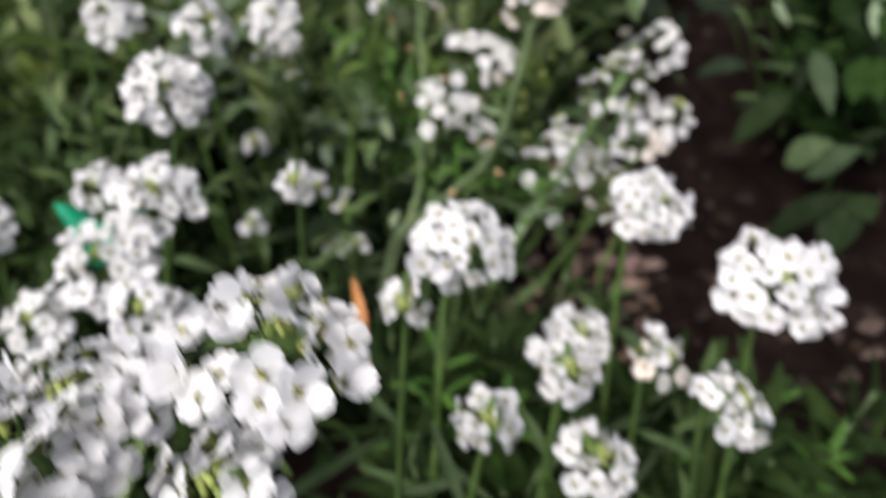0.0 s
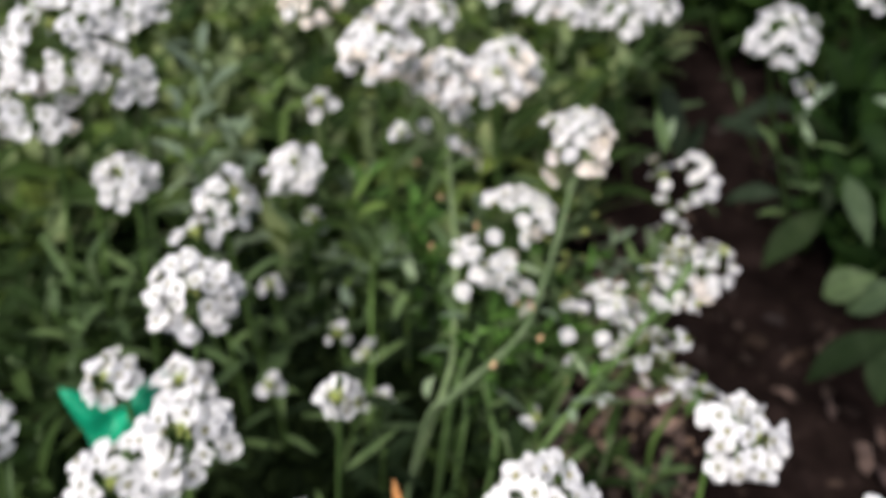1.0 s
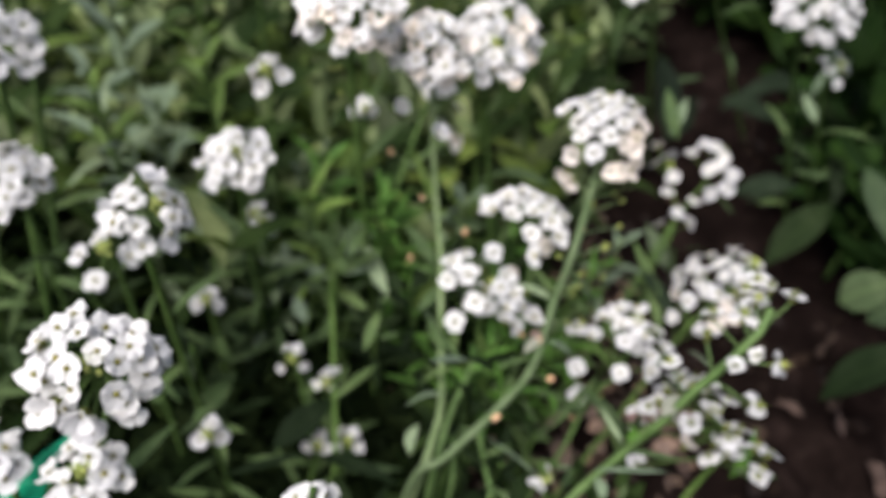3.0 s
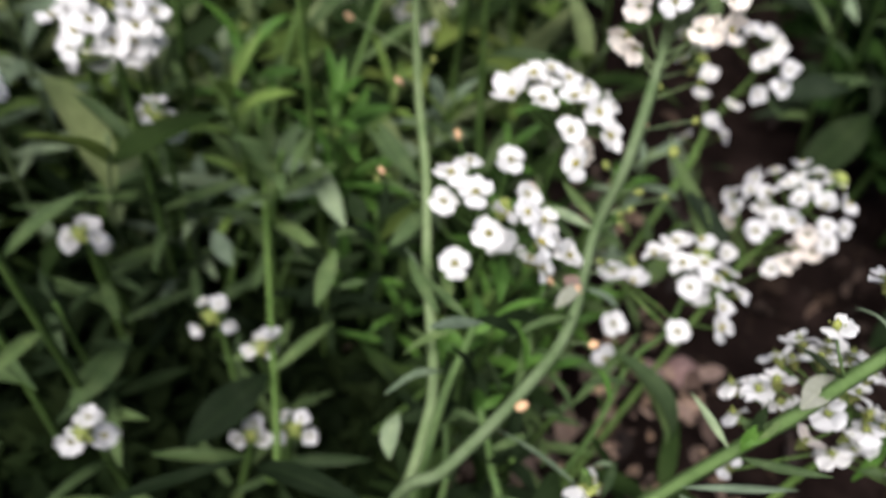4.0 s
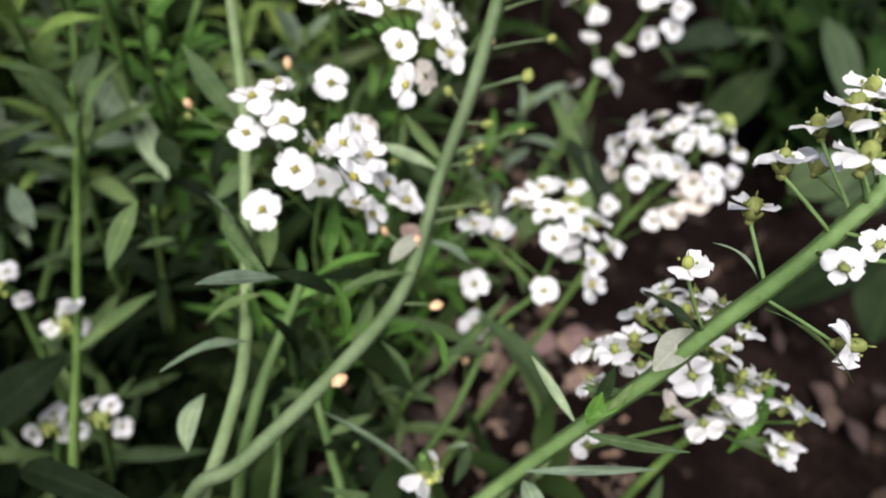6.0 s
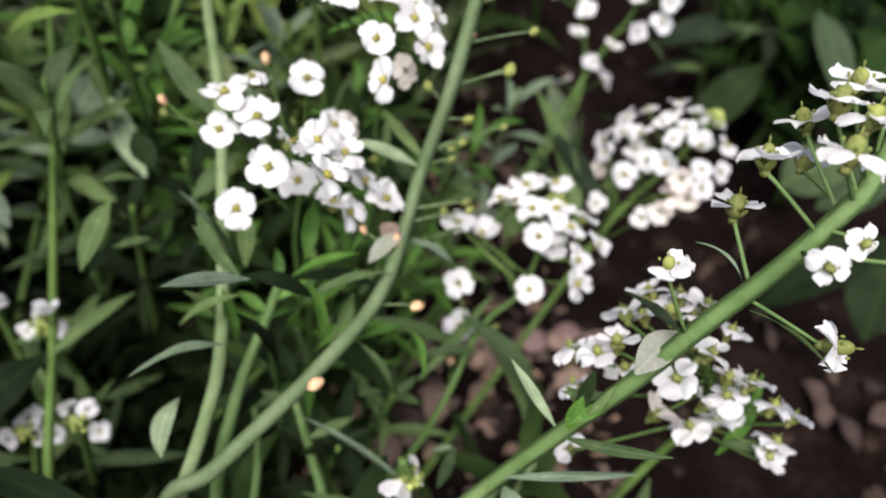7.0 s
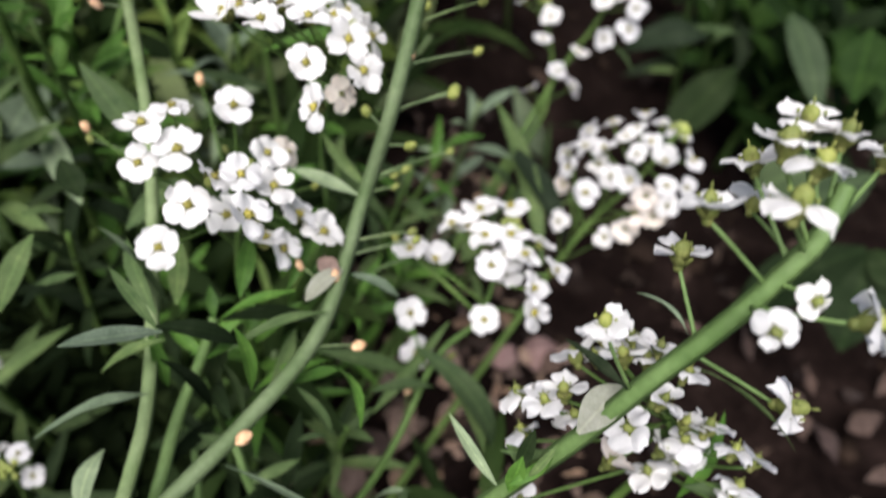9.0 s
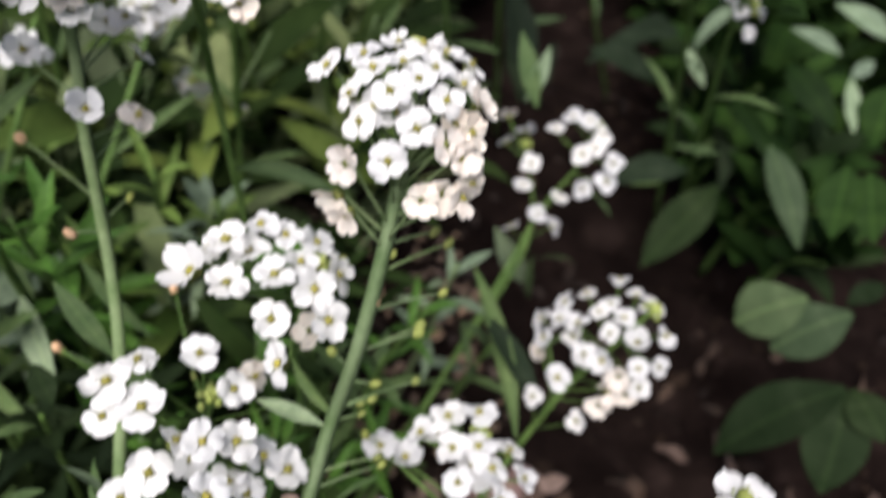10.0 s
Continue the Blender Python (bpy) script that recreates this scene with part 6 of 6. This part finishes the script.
leaf(ob, (52.0, 70.8, 80.0), (48.2, 80.3, 91.3), 5.4, 'grey', 1, up=(-0.42, -0.63, 0.65))
leaf(ob, (50.6, 73.7, 79.2), (53.8, 76.9, 90.6), 3.7, 'pale', 2, up=(-0.13, -0.68, 0.72))
leaf(ob, (100.0, 75.8, 58.0), (84.5, 75.5, 60.1), 3.4, 'dull', 3, up=(-0.40, 0.04, 0.92))
leaf(ob, (71.7, 58.5, 41.3), (58.4, 61.2, 42.2), 1.3, 'grey', 3, up=(-0.24, 0.27, 0.93))
leaf(ob, (104.1, 102.1, 66.7), (85.8, 111.5, 71.2), 6.7, 'dark', 2, up=(-0.45, -0.24, 0.86))

# what lies on the soil
ob = thing('dry_leaf', 'curled dry brown leaf lying on the soil', 'dry leaf', Vector((129.4, -0.4, 1.5)) * MM, 'leaf litter')
leaf(ob, (129.4, -0.4, 1.5), (130.0, 7.2, 3.7), 3.5, 'dry', 0, name='blade')
ob = thing('dry_leaf', 'curled dry brown leaf lying on the soil', 'dry leaf', Vector((133.3, -10.6, 1.5)) * MM, 'leaf litter')
leaf(ob, (133.3, -10.6, 1.5), (143.5, -9.3, 3.4), 6.5, 'dry', 0, name='blade')
ob = thing('dry_leaf', 'curled dry brown leaf lying on the soil', 'dry leaf', Vector((116.5, 11.6, 1.5)) * MM, 'leaf litter')
leaf(ob, (116.5, 11.6, 1.5), (118.3, 21.7, 3.3), 3.6, 'dry', 0, name='blade')
ob = thing('dry_leaf', 'curled dry brown leaf lying on the soil', 'dry leaf', Vector((124.0, -18.3, 1.5)) * MM, 'leaf litter')
leaf(ob, (124.0, -18.3, 1.5), (123.0, -5.7, 2.6), 5.2, 'dry', 3, name='blade')
ob = thing('dry_leaf', 'curled dry brown leaf lying on the soil', 'dry leaf', Vector((120.1, 2.5, 1.5)) * MM, 'leaf litter')
leaf(ob, (120.1, 2.5, 1.5), (122.7, -5.2, 3.4), 5.2, 'dry', 3, name='blade')
ob = thing('dry_leaf', 'curled dry brown leaf lying on the soil', 'dry leaf', Vector((148.9, -3.0, 1.5)) * MM, 'leaf litter')
leaf(ob, (148.9, -3.0, 1.5), (158.0, 2.5, 4.5), 4.8, 'dry', 2, name='blade')
ob = thing('dry_leaf', 'curled dry brown leaf lying on the soil', 'dry leaf', Vector((118.1, -11.5, 1.5)) * MM, 'leaf litter')
leaf(ob, (118.1, -11.5, 1.5), (118.2, -2.8, 5.3), 5.9, 'dry', 3, name='blade')
ob = thing('dry_leaf', 'curled dry brown leaf lying on the soil', 'dry leaf', Vector((129.1, -23.5, 1.5)) * MM, 'leaf litter')
leaf(ob, (129.1, -23.5, 1.5), (137.8, -23.1, 4.6), 4.1, 'dry', 2, name='blade')
ob = thing('dry_leaf', 'curled dry brown leaf lying on the soil', 'dry leaf', Vector((106.4, 19.9, 1.5)) * MM, 'leaf litter')
leaf(ob, (106.4, 19.9, 1.5), (97.3, 25.3, 3.8), 3.6, 'dry', 3, name='blade')
ob = thing('dry_leaf', 'curled dry brown leaf lying on the soil', 'dry leaf', Vector((56.7, -2.3, 1.5)) * MM, 'leaf litter')
leaf(ob, (56.7, -2.3, 1.5), (55.9, 9.5, 2.7), 4.6, 'dry', 3, name='blade')
ob = thing('dry_leaf', 'curled dry brown leaf lying on the soil', 'dry leaf', Vector((39.9, 3.0, 1.5)) * MM, 'leaf litter')
leaf(ob, (39.9, 3.0, 1.5), (29.1, 1.6, 4.6), 3.5, 'dry', 2, name='blade')
ob = thing('dry_leaf', 'curled dry brown leaf lying on the soil', 'dry leaf', Vector((28.8, 13.2, 1.5)) * MM, 'leaf litter')
leaf(ob, (28.8, 13.2, 1.5), (40.2, 18.3, 4.4), 4.5, 'dry', 2, name='blade')
ob = thing('dry_leaf', 'curled dry brown leaf lying on the soil', 'dry leaf', Vector((15.1, -1.2, 1.5)) * MM, 'leaf litter')
leaf(ob, (15.1, -1.2, 1.5), (8.0, 7.8, 3.5), 5.0, 'dry', 3, name='blade')
ob = thing('dry_leaf', 'curled dry brown leaf lying on the soil', 'dry leaf', Vector((55.8, 15.8, 1.5)) * MM, 'leaf litter')
leaf(ob, (55.8, 15.8, 1.5), (61.7, 20.2, 3.2), 5.7, 'dry', 2, name='blade')
ob = thing('dry_leaf', 'long dry grey leaf lying on the soil', 'dry leaf', Vector((157.1, 131.3, 8.0)) * MM, 'leaf litter')
leaf(ob, (157.1, 131.3, 8.0), (126.4, 129.0, 10.0), 5.0, 'dark', 3, name='blade')
ob = thing('dry_leaf', 'crumpled pinkish tan dead leaf lying on the soil', 'dry leaf', Vector((12.9, 15.9, 1.5)) * MM, 'leaf litter')
leaf(ob, (12.9, 15.9, 1.5), (21.9, 24.6, 3.4), 3.6, 'tan', 3, name='blade')
ob = thing('dry_leaf', 'crumpled pinkish tan dead leaf lying on the soil', 'dry leaf', Vector((19.5, 12.2, 1.5)) * MM, 'leaf litter')
leaf(ob, (19.5, 12.2, 1.5), (15.6, 0.5, 5.4), 6.4, 'tan', 3, name='blade')
ob = thing('dry_leaf', 'crumpled pinkish tan dead leaf lying on the soil', 'dry leaf', Vector((28.0, 14.8, 1.5)) * MM, 'leaf litter')
leaf(ob, (28.0, 14.8, 1.5), (36.0, 15.7, 5.4), 6.6, 'tan', 4, name='blade')
ob = thing('dry_leaf', 'crumpled pinkish tan dead leaf lying on the soil', 'dry leaf', Vector((35.2, 12.6, 1.5)) * MM, 'leaf litter')
leaf(ob, (35.2, 12.6, 1.5), (43.1, 3.5, 4.5), 3.8, 'tan', 2, name='blade')
ob = thing('dry_leaf', 'crumpled pinkish tan dead leaf lying on the soil', 'dry leaf', Vector((39.2, 5.9, 1.5)) * MM, 'leaf litter')
leaf(ob, (39.2, 5.9, 1.5), (45.6, 1.0, 3.3), 5.9, 'tan', 2, name='blade')
ob = thing('dry_leaf', 'crumpled pinkish tan dead leaf lying on the soil', 'dry leaf', Vector((53.3, 18.1, 1.5)) * MM, 'leaf litter')
leaf(ob, (53.3, 18.1, 1.5), (50.3, 23.4, 2.6), 4.2, 'tan', 3, name='blade')
ob = thing('dry_leaf', 'crumpled pinkish tan dead leaf lying on the soil', 'dry leaf', Vector((59.0, 19.5, 1.5)) * MM, 'leaf litter')
leaf(ob, (59.0, 19.5, 1.5), (69.0, 19.5, 3.8), 4.3, 'tan', 2, name='blade')
ob = thing('dry_leaf', 'crumpled pinkish tan dead leaf lying on the soil', 'dry leaf', Vector((26.8, 5.3, 1.5)) * MM, 'leaf litter')
leaf(ob, (26.8, 5.3, 1.5), (31.7, 9.5, 4.7), 5.9, 'tan', 2, name='blade')
ob = thing('dry_leaf', 'crumpled pinkish tan dead leaf lying on the soil', 'dry leaf', Vector((15.8, 3.2, 1.5)) * MM, 'leaf litter')
leaf(ob, (15.8, 3.2, 1.5), (8.2, -3.0, 4.2), 4.8, 'tan', 0, name='blade')
ob = thing('dry_leaf', 'crumpled pinkish tan dead leaf lying on the soil', 'dry leaf', Vector((41.6, -0.5, 1.5)) * MM, 'leaf litter')
leaf(ob, (41.6, -0.5, 1.5), (48.6, 6.3, 4.8), 5.1, 'tan', 2, name='blade')
ob = thing('dry_leaf', 'crumpled pinkish tan dead leaf lying on the soil', 'dry leaf', Vector((32.3, -1.2, 1.5)) * MM, 'leaf litter')
leaf(ob, (32.3, -1.2, 1.5), (24.7, -0.2, 3.7), 3.6, 'tan', 4, name='blade')
ob = thing('dry_leaf', 'crumpled pinkish tan dead leaf lying on the soil', 'dry leaf', Vector((55.3, 6.2, 1.5)) * MM, 'leaf litter')
leaf(ob, (55.3, 6.2, 1.5), (45.4, 9.8, 3.8), 4.4, 'tan', 2, name='blade')
ob = thing('dry_leaf', 'crumpled pinkish tan dead leaf lying on the soil', 'dry leaf', Vector((20.0, -3.0, 1.5)) * MM, 'leaf litter')
leaf(ob, (20.0, -3.0, 1.5), (27.6, -1.5, 3.2), 4.3, 'tan', 2, name='blade')
ob = thing('dry_leaf', 'crumpled pinkish tan dead leaf lying on the soil', 'dry leaf', Vector((8.2, -4.8, 1.5)) * MM, 'leaf litter')
leaf(ob, (8.2, -4.8, 1.5), (1.4, -1.0, 3.5), 7.1, 'tan', 3, name='blade')
ob = thing('dry_leaf', 'crumpled pinkish tan dead leaf lying on the soil', 'dry leaf', Vector((58.8, 10.9, 1.5)) * MM, 'leaf litter')
leaf(ob, (58.8, 10.9, 1.5), (47.0, 5.6, 3.7), 7.1, 'tan', 0, name='blade')
ob = thing('dry_leaf', 'crumpled pinkish tan dead leaf lying on the soil', 'dry leaf', Vector((36.2, 21.0, 1.5)) * MM, 'leaf litter')
leaf(ob, (36.2, 21.0, 1.5), (29.6, 21.2, 3.1), 7.0, 'tan', 2, name='blade')
stone('pinkish stone half sunk in the soil', (57.3, 21.4, 3.0), (5.5, 4.2, 3.6), 3)
stone('pale brown pebble on the soil', (45.5, 19.7, 1.0), (3.5, 3, 2.4), 4)
stone('pale brown pebble on the soil', (45.3, 20.5, 1.0), (4, 3.2, 2.6), 5)
plastic_scrap((-123.7, -32.5, 75.6), (-97.4, -25.6, 77.3), (-110.8, -42.3, 62.3))
ob = thing('dry_leaf', 'narrow orange dried leaf hanging among stems', 'dry leaf', Vector((-39.7, -66.7, 65.4)) * MM, 'leaf litter')
leaf(ob, (-37.0, -67.6, 64.4), (-40.4, -57.9, 75.4), 2.7, 'orange', 2, up=(0.2, -1, 0.3))
leaf(ob, (-35.6, -72.0, 59.5), (-49.7, -66.5, 65.9), 1.7, 'orange', 1, up=(0, -1, 0.3))
